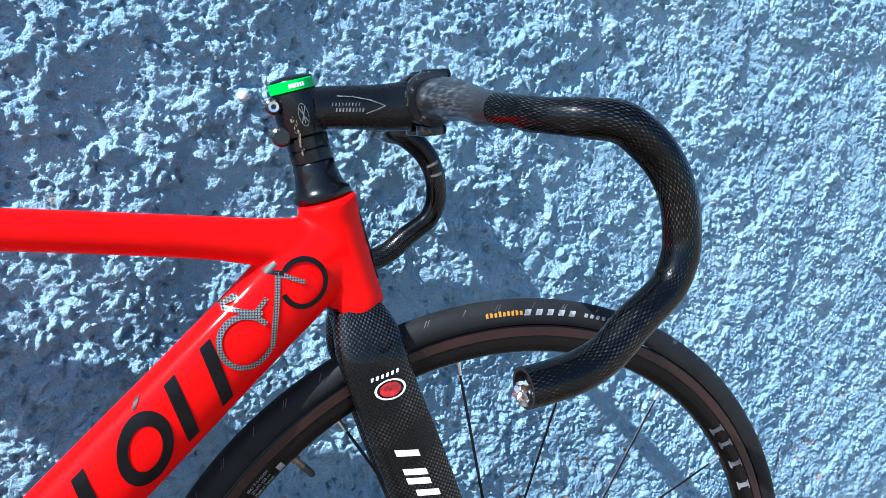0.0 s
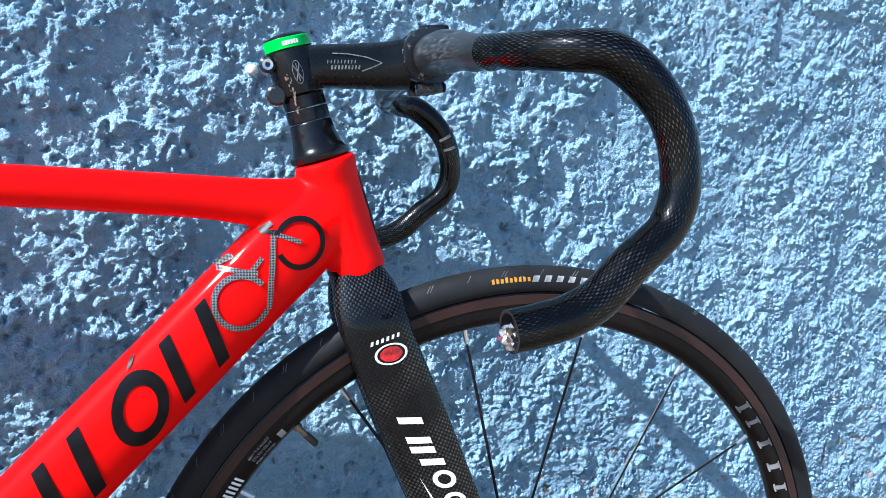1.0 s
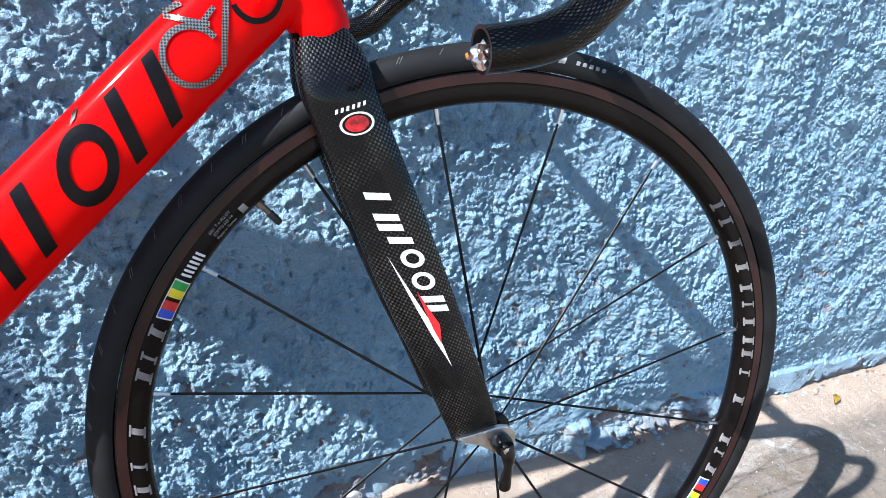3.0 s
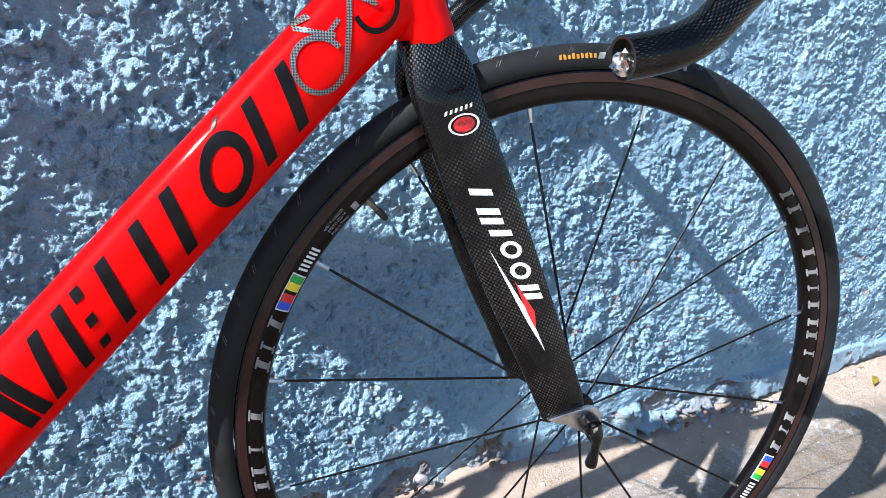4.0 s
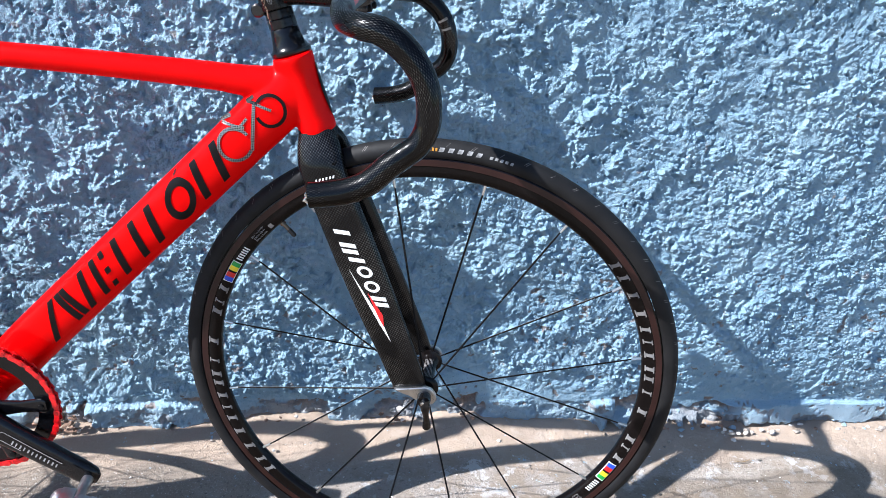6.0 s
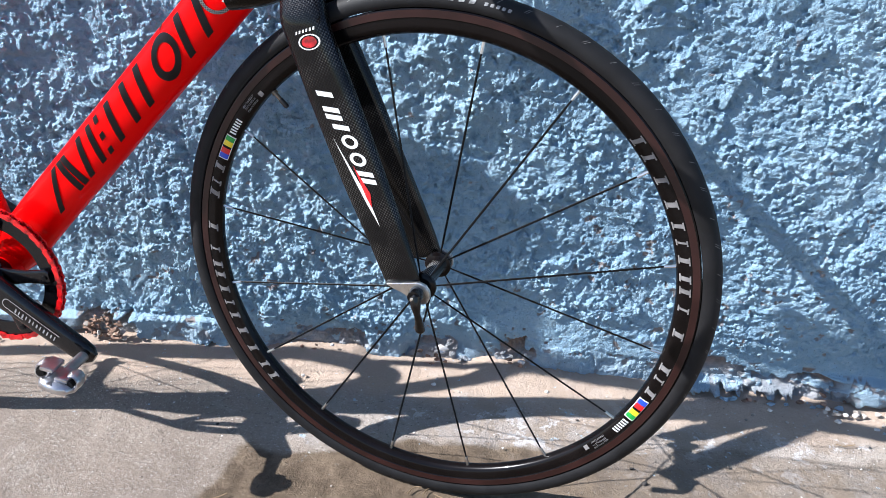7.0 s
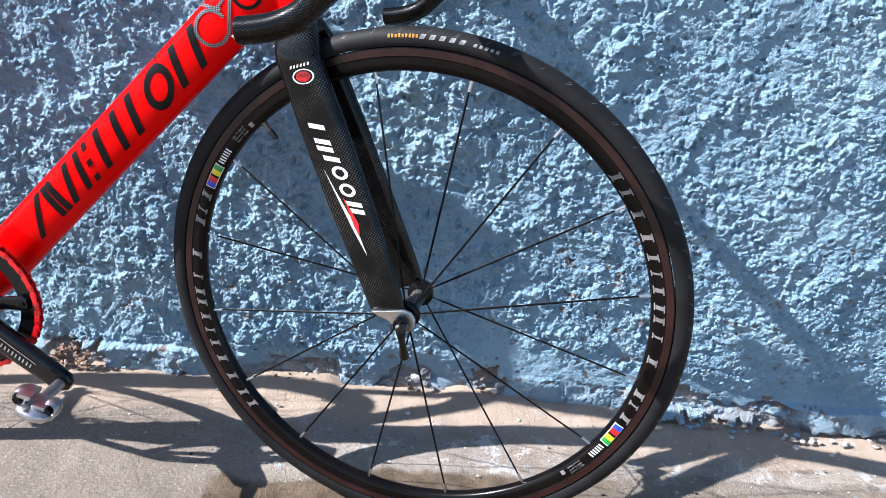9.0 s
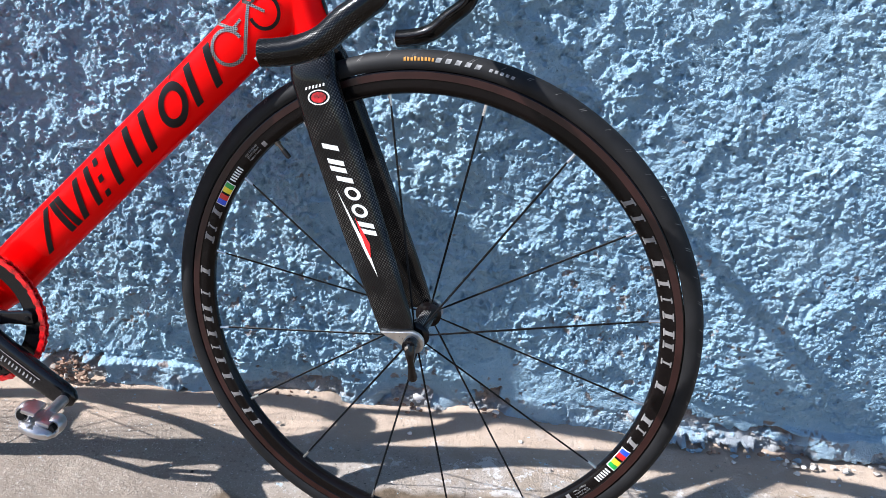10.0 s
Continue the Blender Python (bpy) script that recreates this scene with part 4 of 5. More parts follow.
def rim_prints():
    lay, lay2 = rim_lay(), rim_lay(0.0008)
    # bars in place of the rim's name, on both halves
    for base, sgn in ((42.5, -1), (-138.5, -1)):
        # each: degrees from the start, width in degrees, lean, inner and outer radius
        cells = [((-0.2, 1.8), (3.8, 1.7)), ((9.2, 1.9),), ((14.8, 2.1),), ((19.6, 1.7), (23.4, 0.9)), ((27.4, 1.9), (31.6, 1.9)), ((34.6, 1.9), (38.9, 1.0)), ((45.2, 2.1),), ((54.6, 2.2), (57.7, 0.9)), ((61.9, 2.0),)]
        for cell in cells:
            bm = bmesh.new()
            for off, wide in cell:
                a, w = radians(base + sgn * off), radians(wide) * 0.27
                flat_shape([(a - w + 0.006, 0.2998), (a + w + 0.006, 0.2998), (a + w - 0.006, 0.3124), (a - w - 0.006, 0.3124)], lay, 2, bm)
                # short feet at both ends of the bar
                for r0, r1, lean in ((0.2998, 0.3013, 0.0055), (0.3109, 0.3124, -0.0055)):
                    flat_shape([(a - w - 0.0075 + lean, r0), (a + w + 0.0075 + lean, r0), (a + w + 0.0075 + lean, r1), (a - w - 0.0075 + lean, r1)], lay2, 2, bm)
            part("rim_print", bm, RIM_PRINT, front, "grey printed shape")
        # small valve-side tag
        a = radians(base + sgn * 84.8)
        part("rim_tag", flat_shape([(a - 0.010, 0.3005), (a + 0.010, 0.3005), (a + 0.010, 0.3065), (a - 0.010, 0.3065)], lay2, 2), RIM_PRINT, front, "small pale tag")
        # four-colour band in a thin white frame
        b0 = base + sgn * 64.5
        def cut(d0, d1, mat, label, r0=0.2998, r1=0.3110, l=lay2):
            a0, a1 = radians(b0 + sgn * d0), radians(b0 + sgn * d1)
            part("colour_band", flat_shape([(a0, r0), (a1, r0), (a1, r1), (a0, r1)], l, 3), mat, front, label)
        cut(-0.25, 6.35, WHITE, "white edge of the colour band", 0.2992, 0.3116, lay)
        cut(0.0, 1.35, PRINT_BLUE, "blue stripe")
        cut(1.35, 2.8, PRINT_RED, "red stripe")
        cut(2.8, 3.4, DECAL, "black stripe")
        cut(3.4, 4.8, PRINT_YELLOW, "yellow stripe")
        cut(4.8, 6.1, PRINT_GREEN, "green stripe")
        bm = bmesh.new()
        for k in range(6):
            a = radians(b0 + sgn * (7.4 + 0.75 * k))
            flat_shape([(a - 0.0035, 0.3015), (a + 0.0035, 0.3015), (a + 0.0060, 0.3095), (a - 0.0010, 0.3095)], lay2, 2, bm)
        part("rim_print", bm, WHITE, front, "white printed bars")
        # three small lines that can be read
        for line, text in enumerate(("6061 T-6 ALLOY", "ETRTO 622-14", "Made in Taiwan")):
            cu = bpy.data.curves.new("rim_text", "FONT")
            cu.body, cu.size, cu.align_x = text, 0.0034, "CENTER"
            tmp = bpy.data.objects.new("rim_text", cu)
            me = bpy.data.meshes.new_from_object(tmp)
            bpy.data.objects.remove(tmp)
            a_mid = radians(b0 + sgn * 16.5)
            r_mid = 0.3085 - 0.0038 * line
            for v in me.vertices:
                v.co = lay2(a_mid - v.co.x / r_mid, r_mid + v.co.y)
            me.materials.append(GREY)
            ob = new("rim_text", me)
            ob.parent = front
            tagged(ob, "small grey printed line")
    # tyre wall print near the top of the wheel
    def side(a, r):
        t = (r - 0.3325) / 0.0135
        return Vector((r * math.cos(a), -0.0134 * math.sqrt(max(0.0, 1 - t * t)) - 0.0004, r * math.sin(a)))
    bm = bmesh.new()
    for k in range(9):
        a = radians(98.3 - 0.70 * k)
        flat_shape([(a + 0.0040, 0.3345), (a - 0.0036, 0.3345), (a - 0.0036, 0.3380 + 0.0010 * (k % 3 == 0)), (a + 0.0040, 0.3380 + 0.0010 * (k % 2))], side, 2, bm)
    part("tyre_print", bm, ORANGE, front, "orange printed bars on the tyre wall")
    bm = bmesh.new()
    for k in range(5):
        a = radians(91.4 - 1.95 * k)
        flat_shape([(a + 0.0150, 0.3338), (a - 0.0030, 0.3338), (a - 0.0090, 0.3390), (a + 0.0090, 0.3390)], side, 2, bm)
    part("tyre_print", bm, TYRE_PRINT, front, "silver printed bars on the tyre wall")
    bm = bmesh.new()
    for k in range(5):
        a = radians(81.2 - 1.1 * k)
        flat_shape([(a + 0.0070, 0.3348), (a - 0.0040, 0.3348), (a - 0.0060, 0.3382), (a + 0.0050, 0.3382)], side, 2, bm)
    part("tyre_print", bm, TYRE_PRINT, front, "small silver printed bars on the tyre wall")
    # sipes cut in both shoulders of the tread
    def tread(a, v):
        q = radians(v)
        r = 0.3325 + 0.01375 * math.cos(q)
        return Vector((r * math.cos(a), 0.01365 * math.sin(q), r * math.sin(a)))
    bm = bmesh.new()
    for k in range(64):
        a = 2 * math.pi * k / 64
        for sg in (-1, 1):
            for q in ((0.0, 0.008) if k % 2 else (0.0,)):
                stroke((a + q, sg * 0.34), (a + q + 0.014, sg * 0.58), 0.0022, lambda s, h: tread(s, h * 100), bm, 1)
    tagged(part("tread_sipes", bm, TAPE, front, "thin pale sipes in the tread"), kind="stuff")
    # valve
    d = Vector((math.cos(radians(134.8)), 0, math.sin(radians(134.8))))
    bm = rod(d * 0.2975, d * 0.2930, 0.0036, 0.0042, 12)
    bm = loft(tube_rings([(*(d * 0.294), 0.0026), (*(d * 0.283), 0.0026)], 12), bm=bm)
    part("valve_stem", bm, BRASS, front, "dull brass valve stem")
    part("valve_cap", loft(tube_rings([(*(d * 0.284), 0.0032), (*(d * 0.274), 0.0032), (*(d * 0.2715), 0.0022)], 12)), MATT, front)


rim_prints()


# ---- fork ----
def build_fork():
    """Two slab blades from a shared crown."""
    rows = [  # z, front x, back x, centre y, half thickness
        (0.343, -0.1455, -0.1850, 0.0095, 0.0125), (0.325, -0.1330, -0.1850, 0.0160, 0.0140), (0.305, -0.1245, -0.1815, 0.0235, 0.0130), (0.280, -0.1155, -0.1710, 0.0270, 0.0110), (0.210, -0.0835, -0.1415, 0.0300, 0.0100),
        (0.130, -0.0490, -0.1050, 0.0345, 0.0090), (0.065, -0.0215, -0.0715, 0.0395, 0.0080), (0.020, -0.0035, -0.0500, 0.0425, 0.0070), (0.004, 0.0010, -0.0430, 0.0430, 0.0060)]
    bm = bmesh.new()
    rings = []
    for x, z, r in ((-0.1655, 0.3405, 0.0214), (-0.160, 0.326, 0.0225)):
        rings.append(section((x, 0, z), Vector((0.95, 0, 0.31)), r, r, 2, 30))
    loft(rings, bm=bm)
    for sgn in (-1, 1):
        rr = []
        for z, xf, xb, cy, t in smooth_path(rows, 5):
            slope = 0.30 if z > 0.02 else 0.22
            rr.append(section(((xf + xb) / 2, sgn * cy, z), Vector((1, 0, slope)).normalized(), (xf - xb) / 2, t, 2.7, 30))
        loft(rr, bm=bm)
    fork = part("fork", bm, CARBON, bike, "glossy black carbon fork with white and red print", matrix=STEER)
    part("crown_race", lathe([(0, 0.0216), (0.004, 0.0216)], (-0.1662, 0, 0.3425), (-0.1675, 0, 0.3465), 36), BLACK, fork)
    for sgn in (-1, 1):
        bm = bmesh.new()
        outline = [(-0.043, 0.006), (-0.020, 0.0105), (0.000, 0.0150), (0.009, 0.0125), (0.0150, 0.0055), (0.0160, -0.004), (0.0125, -0.0115), (0.0045, -0.0150), (-0.004, -0.0135), (-0.011, -0.0080), (-0.020, -0.0025), (-0.032, 0.0010)]
        r0 = [Vector((x, sgn * 0.0475, z)) for x, z in outline]
        r1 = [Vector((x, sgn * 0.0535, z)) for x, z in outline]
        loft([r0, r1], bm=bm)
        bmesh.ops.bevel(bm, geom=bm.edges[:], offset=0.0012, segments=2, affect="EDGES")
        part("dropout", bm, SILVER, fork, "bare aluminium dropout")
    # print on the outer face of the near blade
    zs = [r[0] for r in rows][::-1]

    def lay_at(off):
        def lay(s, z):
            xf, xb, cy, t = (float(np.interp(z, zs, [r[c] for r in rows][::-1])) for c in (1, 2, 3, 4))
            half, mid = (xf - xb) / 2, (xf + xb) / 2
            k = min(abs(s) / half, 0.97)
            return Vector((mid + s * 0.955, -cy - (t + off) * (1 - k ** 2.7) ** (1 / 2.7), z + s * 0.29))
        return lay
    lay = lay_at(0.0007)
    # plain bars and rings across the blade: bars, place along the blade, offset
    for n, z, o in ((1, 0.2275, -0.0028), (2, 0.2105, -0.0022), (1, 0.1905, 0.0015), (0, 0.1745, 0.0050), (0, 0.1545, 0.0066), (2, 0.1375, 0.0085)):
        bm = bmesh.new()
        for q in range(n):
            dz = -0.0082 * q
            flat_shape([(o - 0.0096, z + dz + 0.0042), (o - 0.0096, z + dz - 0.0014), (o + 0.0092, z + dz - 0.0074), (o + 0.0092, z + dz - 0.0018)], lay, 3, bm)
        if n == 0:
            arc_shape((o, z - 0.0020), 0.0052, 0.0092, 0, 360, lay, 36, 0.86, bm=bm, lean=-0.25)
        part("fork_print", bm, WHITE, fork, "white printed shape")
    part("fork_flash", flat_shape([(-0.0135, 0.180), (-0.0040, 0.104), (0.0010, 0.0762), (0.0010, 0.110)], lay, 4), WHITE, fork, "white printed flash")
    part("fork_flash", flat_shape([(-0.0020, 0.147), (-0.0012, 0.112), (0.0005, 0.098), (0.0056, 0.114)], lay_at(0.0010), 4), PRINT_RED, fork, "red printed flash")
    # oval badge with small bars over it
    part("badge_ring", arc_shape((0.0030, 0.2795), 0.0114, 0.0134, 0, 360, lay, 40, 0.60), WHITE, fork, "white oval of the badge")
    part("badge_centre", arc_shape((0.0030, 0.2795), 0.0005, 0.0092, 0, 360, lay, 32, 0.62), BADGE_RED, fork, "red centre of the badge")
    bm = bmesh.new()
    for k in range(6):
        s = -0.0105 + 0.0044 * k
        z = 0.2905 + 0.0002 * k
        flat_shape([(s, z - 0.0013), (s + 0.0022, z - 0.0012), (s + 0.0036, z + 0.0018), (s + 0.0014, z + 0.0017)], lay, 2, bm)
    part("badge_print", bm, WHITE, fork, "white printed bars")
    # quick release
    sk = part("skewer", lathe([(-0.066, 0.003), (-0.0655, 0.0085), (-0.060, 0.0098), (-0.0545, 0.0098), (-0.0535, 0.0075), (0.0535, 0.0050), (0.0545, 0.0085), (0.062, 0.0085), (0.064, 0.006)], (0, 0, 0), (0, 1, 0), 28), GLOSS, fork, "black quick-release skewer")
    lev = [(0.001, -0.064, 0.002, 0.0072), (0.003, -0.067, -0.008, 0.0064), (0.0045, -0.0665, -0.018, 0.0044), (0.0060, -0.063, -0.030, 0.0046), (0.0068, -0.060, -0.040, 0.0058), (0.0072, -0.058, -0.047, 0.0060), (0.0072, -0.0575, -0.0505, 0.0025)]
    part("lever", loft(tube_rings(smooth_path(lev, 4), 14)), GLOSS, sk, "black curved lever")
    part("skewer_bolt", lathe([(-0.0715, 0.0015), (-0.071, 0.0035), (-0.066, 0.0035)], (0, 0, 0), (0, 1, 0), 18), CHROME, sk)


build_fork()


# ---- headset, stem and bar ----
AX = Vector((-0.317, 0, 0.948)).normalized()
AX0 = Vector((-0.1957, 0, 0.4300))


def build_cockpit():
    s = part("headset_cover", lathe([(-0.0005, 0.0230), (0.001, 0.0238), (0.004, 0.0236), (0.0055, 0.0215), (0.010, 0.0192), (0.020, 0.0172), (0.028, 0.0166), (0.029, 0.0160)], AX0, AX0 + AX, 40), BLACK, bike, "glossy black conical headset cover", matrix=STEER)
    for k in range(2):
        b = AX0 + AX * (0.0295 + 0.0105 * k)
        part("spacer", lathe([(0, 0.0158), (0.0006, 0.0165), (0.0094, 0.0165), (0.0100, 0.0158)], b, b + AX, 36), BLACK, bike, matrix=STEER)
    # stem: clamp on the steerer, oval neck, bar clamp
    bm = lathe([(0.050, 0.0168), (0.0512, 0.0185), (0.056, 0.0190), (0.080, 0.0190), (0.0835, 0.0185), (0.0845, 0.0170)], AX0, AX0 + AX, 36)
    neck = [(-0.208, 0.4980, 0.0168, 0.0170), (-0.195, 0.5003, 0.0166, 0.0160), (-0.170, 0.5025, 0.0175, 0.0158), (-0.148, 0.5045, 0.0188, 0.0168), (-0.132, 0.5070, 0.0200, 0.0190)]
    loft(planar(smooth_path(neck, 4), 2.5), bm=bm)
    stem = part("stem", bm, STEM, bike, "black alloy stem with thin silver line print", matrix=STEER)
    # pinch lugs and bolts at the back
    for k, z in enumerate((0.054, 0.077)):
        c = AX0 + AX * z + Vector((-AX.z, 0, AX.x)) * 0.0195
        big = 0.0062 if k else 0.0078
        bm = lathe([(-0.0135, big - 0.0018), (-0.0120, big), (0.0120, big), (0.0135, big - 0.0018)], c, c + Y3, 20)
        part("pinch_lug", bm, SCUFFED, stem)
        if k:
            part("bolt", lathe([(-0.0120, 0.0018), (-0.0148, 0.0020), (-0.0150, 0.0040), (-0.012, 0.0042)], c, c + Y3, 16), CHROME, stem, "steel pinch bolt")
    # bar clamp and face plate, with bolts above and below
    C = Vector((-0.1155, 0, 0.5135))
    bm = bmesh.new()
    for yy in (-0.0145, 0.0145):
        lathe([(yy - 0.0065, 0.0175), (yy - 0.0065, 0.0215), (yy - 0.0050, 0.0225), (yy + 0.0050, 0.0225), (yy + 0.0065, 0.0215), (yy + 0.0065, 0.0175)], C, C + Y3, 32, bm)
    part("face_plate", bm, SCUFFED, stem, "scuffed black face plate clamps")
    for sz in (-1, 1):
        for yy in (-0.0145, 0.0145):
            c = C + Vector((0.001, yy, 0.0195 if sz > 0 else -0.0245))
            part("clamp_lug", block((0.021, 0.0115, 0.009), c, 0.0028, turn=Matrix.Rotation(radians(-9), 4, "Y")), SCUFFED, stem)
            part("bolt", lathe([(0.008, 0.0042), (0.0125, 0.0042), (0.0135, 0.0030)], c, c + Vector((1, 0, 0.16)), 14), STEEL, stem)
    # thin line print on the near side of the neck
    lay = on_tube((-0.195, 0.5003), (-0.148, 0.5045), 0.0166, 0.0188, 0.0160, 0.0165, 2.5, 0.0007)
    bm = bmesh.new()
    pts = [(0.004, 0.0085), (0.016, 0.0080), (0.030, 0.0055), (0.042, 0.0012), (0.036, -0.0015), (0.026, -0.0050)]
    for p, q in zip(pts, pts[1:]):
        stroke(p, q, 0.0008, lay, bm, 1)
    part("stem_line", bm, STEM_PRINT, stem, "thin silver line")
    bm = bmesh.new()
    for k in range(9):
        stroke((0.003 + 0.0026 * k, -0.0035), (0.0036 + 0.0026 * k, -0.0005), 0.0013, lay, bm, 1)
        stroke((0.000 + 0.0026 * k, 0.0008), (0.0006 + 0.0026 * k, 0.0034), 0.0008, lay, bm, 1)
    part("stem_print", bm, STEM_PRINT, stem, "grey bars of print")
    wing = on_tube((-0.2035, 0.455), (-0.2235, 0.516), 0.0190, 0.0190, 0.0190, 0.0190, 2.0, 0.0006)
    bm = bmesh.new()
    arc_shape((0.040, 0.001), 0.0082, 0.0088, 0, 360, wing, 32, 0.42, bm=bm)
    for a, b in (((0.034, -0.0015), (0.046, 0.0035)), ((0.034, 0.0035), (0.046, -0.0015)), ((0.0335, 0.001), (0.0465, 0.001))):
        stroke(a, b, 0.0006, wing, bm, 1)
    part("stem_emblem", bm, STEM_PRINT, stem, "grey line emblem")
    rnd = random.Random(8)
    bm = bmesh.new()
    for k in range(26):
        a, b = rnd.uniform(0.010, 0.040), 0.0085 + rnd.gauss(0, 0.0008)
        stroke((a, b), (a + rnd.uniform(0.0008, 0.0035), b + rnd.gauss(0, 0.0004)), rnd.uniform(0.0005, 0.0014), wing, bm, 1)
    part("scuffs", bm, BRONZE, stem, "bronze scuffs along the clamp")
    # top cap: green ring under a black dome
    t0 = AX0 + AX * 0.0845
    part("top_cap_ring", lathe([(0, 0.0172), (0.0005, 0.0182), (0.0075, 0.0182), (0.0082, 0.0176)], t0, t0 + AX, 40), GREEN, stem, "bright green ring of the top cap")
    part("top_cap", lathe([(0.0080, 0.0174), (0.0092, 0.0168), (0.0106, 0.0145), (0.0118, 0.0090), (0.0121, 0.0040), (0.0110, 0.0036)], t0, t0 + AX, 40), BLACK, stem, "black domed top cap")
    bm = bmesh.new()
    for k in range(6):
        a = radians(-104 + 6.5 * k)
        e = Vector((AX.z, 0, -AX.x))
        flat_shape([(a - 0.045, 0.0025), (a + 0.045, 0.0025), (a + 0.045, 0.0056), (a - 0.045, 0.0056)], lambda s, h: t0 + AX * h + (e * math.cos(s) + Y3 * math.sin(s)) * 0.0185, 1, bm)
    part("cap_print", bm, WHITE, stem, "white printed bars")
    # drop bar
    # half of it: flats, reach, hook with a straight grip, and the kick at the end
    half = [(-0.1150, 0.000, 0.5135, 0.0158), (-0.1150, 0.035, 0.5132, 0.0158), (-0.1148, 0.060, 0.5122, 0.0156), (-0.1140, 0.090, 0.5095, 0.0132), (-0.1125, 0.120, 0.5055, 0.0114), (-0.1080, 0.152, 0.5033, 0.0104), (-0.0985, 0.180, 0.5010, 0.0109), (-0.0800, 0.2000, 0.5005, 0.0121),
            (-0.0622, 0.2060, 0.4994, 0.0128), (-0.0448, 0.2075, 0.4903, 0.0130), (-0.0298, 0.2090, 0.4763, 0.0124), (-0.0194, 0.2100, 0.4593, 0.0119), (-0.0145, 0.2110, 0.4408, 0.0118), (-0.0141, 0.2125, 0.4225, 0.0117), (-0.0208, 0.2140, 0.4045, 0.0116),
            (-0.0341, 0.2160, 0.3919, 0.0118), (-0.0461, 0.2175, 0.3818, 0.0122), (-0.0639, 0.2195, 0.3641, 0.0123), (-0.0833, 0.2210, 0.3539, 0.0125), (-0.1030, 0.2220, 0.3488, 0.0124), (-0.1190, 0.2232, 0.3462, 0.0123)]
    # the bar sits slightly askew: its far side hangs lower and farther back
    far = [(x - 0.0095 * min(1.0, y / 0.2), y, z - 0.0135 * min(1.0, y / 0.2), r) for x, y, z, r in half]
    full = [(x, -y, z, r) for x, y, z, r in half[:0:-1]] + far
    path = smooth_path(full, 6)
    rings = tube_rings(path, 26)
    # finger ridges under the flats
    for ring in rings:
        c = sum(ring, Vector()) / len(ring)
        w = abs(c.y)
        ridge = 0.0030 * max(0.0, math.sin(math.pi * (w - 0.105) / 0.085)) * (0.55 + 0.45 * math.cos(2 * math.pi * (w - 0.118) / 0.026)) if 0.105 < w < 0.19 else 0.0
        for p in ring:
            p.z -= ridge * max(0.0, (c.z - p.z) / 0.013) ** 2
    bm = loft(rings, cap0=False, cap1=False)
    bar = part("handlebar", bm, CARBON_FINE, bike, "scuffed glossy black carbon drop handlebar, bare of tape", matrix=STEER)
    for end in (0, -1):
        r = rings[end]
        c = sum(r, Vector()) / len(r)
        nxt = rings[2 if end == 0 else -3]
        c2 = sum(nxt, Vector()) / len(nxt)
        inner = [[c + (p - c) * f + (c2 - c) * g for p in r] for f, g in ((1.0, 0.0), (0.84, 0.0), (0.82, 1.2))]
        part("bar_end", loft(inner, cap0=False), MATT, bar, "open bar end")
        # crumpled foil in the open end
        rnd = random.Random(3 + end)
        bm = bmesh.new()
        bmesh.ops.create_icosphere(bm, subdivisions=3, radius=0.0085)
        for v in bm.verts:
            v.co *= 0.75 + 0.45 * noise.noise(v.co * 260 + Vector((end * 9.0, 0, 0)))
            v.co += c + (c2 - c) * 0.35 + Vector((0, 0, -0.003))
        part("end_plug", bm, [CHROME], bar, "crumpled silver plug")
        bm = block((0.006, 0.004, 0.008), c + (c2 - c) * 0.05 + Vector((0, -0.003, -0.001)), 0.001)
        part("plug_tab", bm, BRASS, bar, "brass tab")
    # red flash and white scuffs that follow the bar's skin
    def skin(i0, i1, k0, k1, mat, label, name):
        bm = bmesh.new()
        rows = []
        for i in range(i0, i1 + 1):
            c = sum(rings[i], Vector()) / 26
            rows.append([bm.verts.new(c + (rings[i][k % 26] - c) * 1.03) for k in range(k0 + (i - i0) // 3, k1 + 1)])
        n = min(len(r) for r in rows)
        for a, b in zip(rows, rows[1:]):
            for k in range(min(len(a), len(b)) - 1):
                bm.faces.new((a[len(a) - 1 - k], a[len(a) - 2 - k], b[len(b) - 2 - k], b[len(b) - 1 - k]))
        part(name, bm, mat, bar, label)
    mid = (len(path) - 1) // 2
    sleeve = []
    for i in range(mid - 27, mid - 3):
        c = sum(rings[i], Vector()) / 26
        sleeve.append([c + (p - c) * (1.025 if mid - 27 < i < mid - 4 else 1.0) for p in rings[i]])
    part("sleeve", loft(sleeve, cap0=False, cap1=False), CARBON_PALE, bar, "silvery woven sleeve beside the clamp")
    skin(mid - 24, mid - 18, 14, 18, PRINT_RED, "red flash on the bar", "bar_flash")
    for i, k in ((mid - 62, 16), (mid - 66, 17), (mid - 75, 18)):
        skin(i, i + 1, k, k + 6, TAPE, "dull grey tape end", "tape_mark")
    for i in (mid + 62, mid + 66):
        skin(i, i + 1, 17, 22, TAPE, "dull grey tape end", "tape_mark")


build_cockpit()


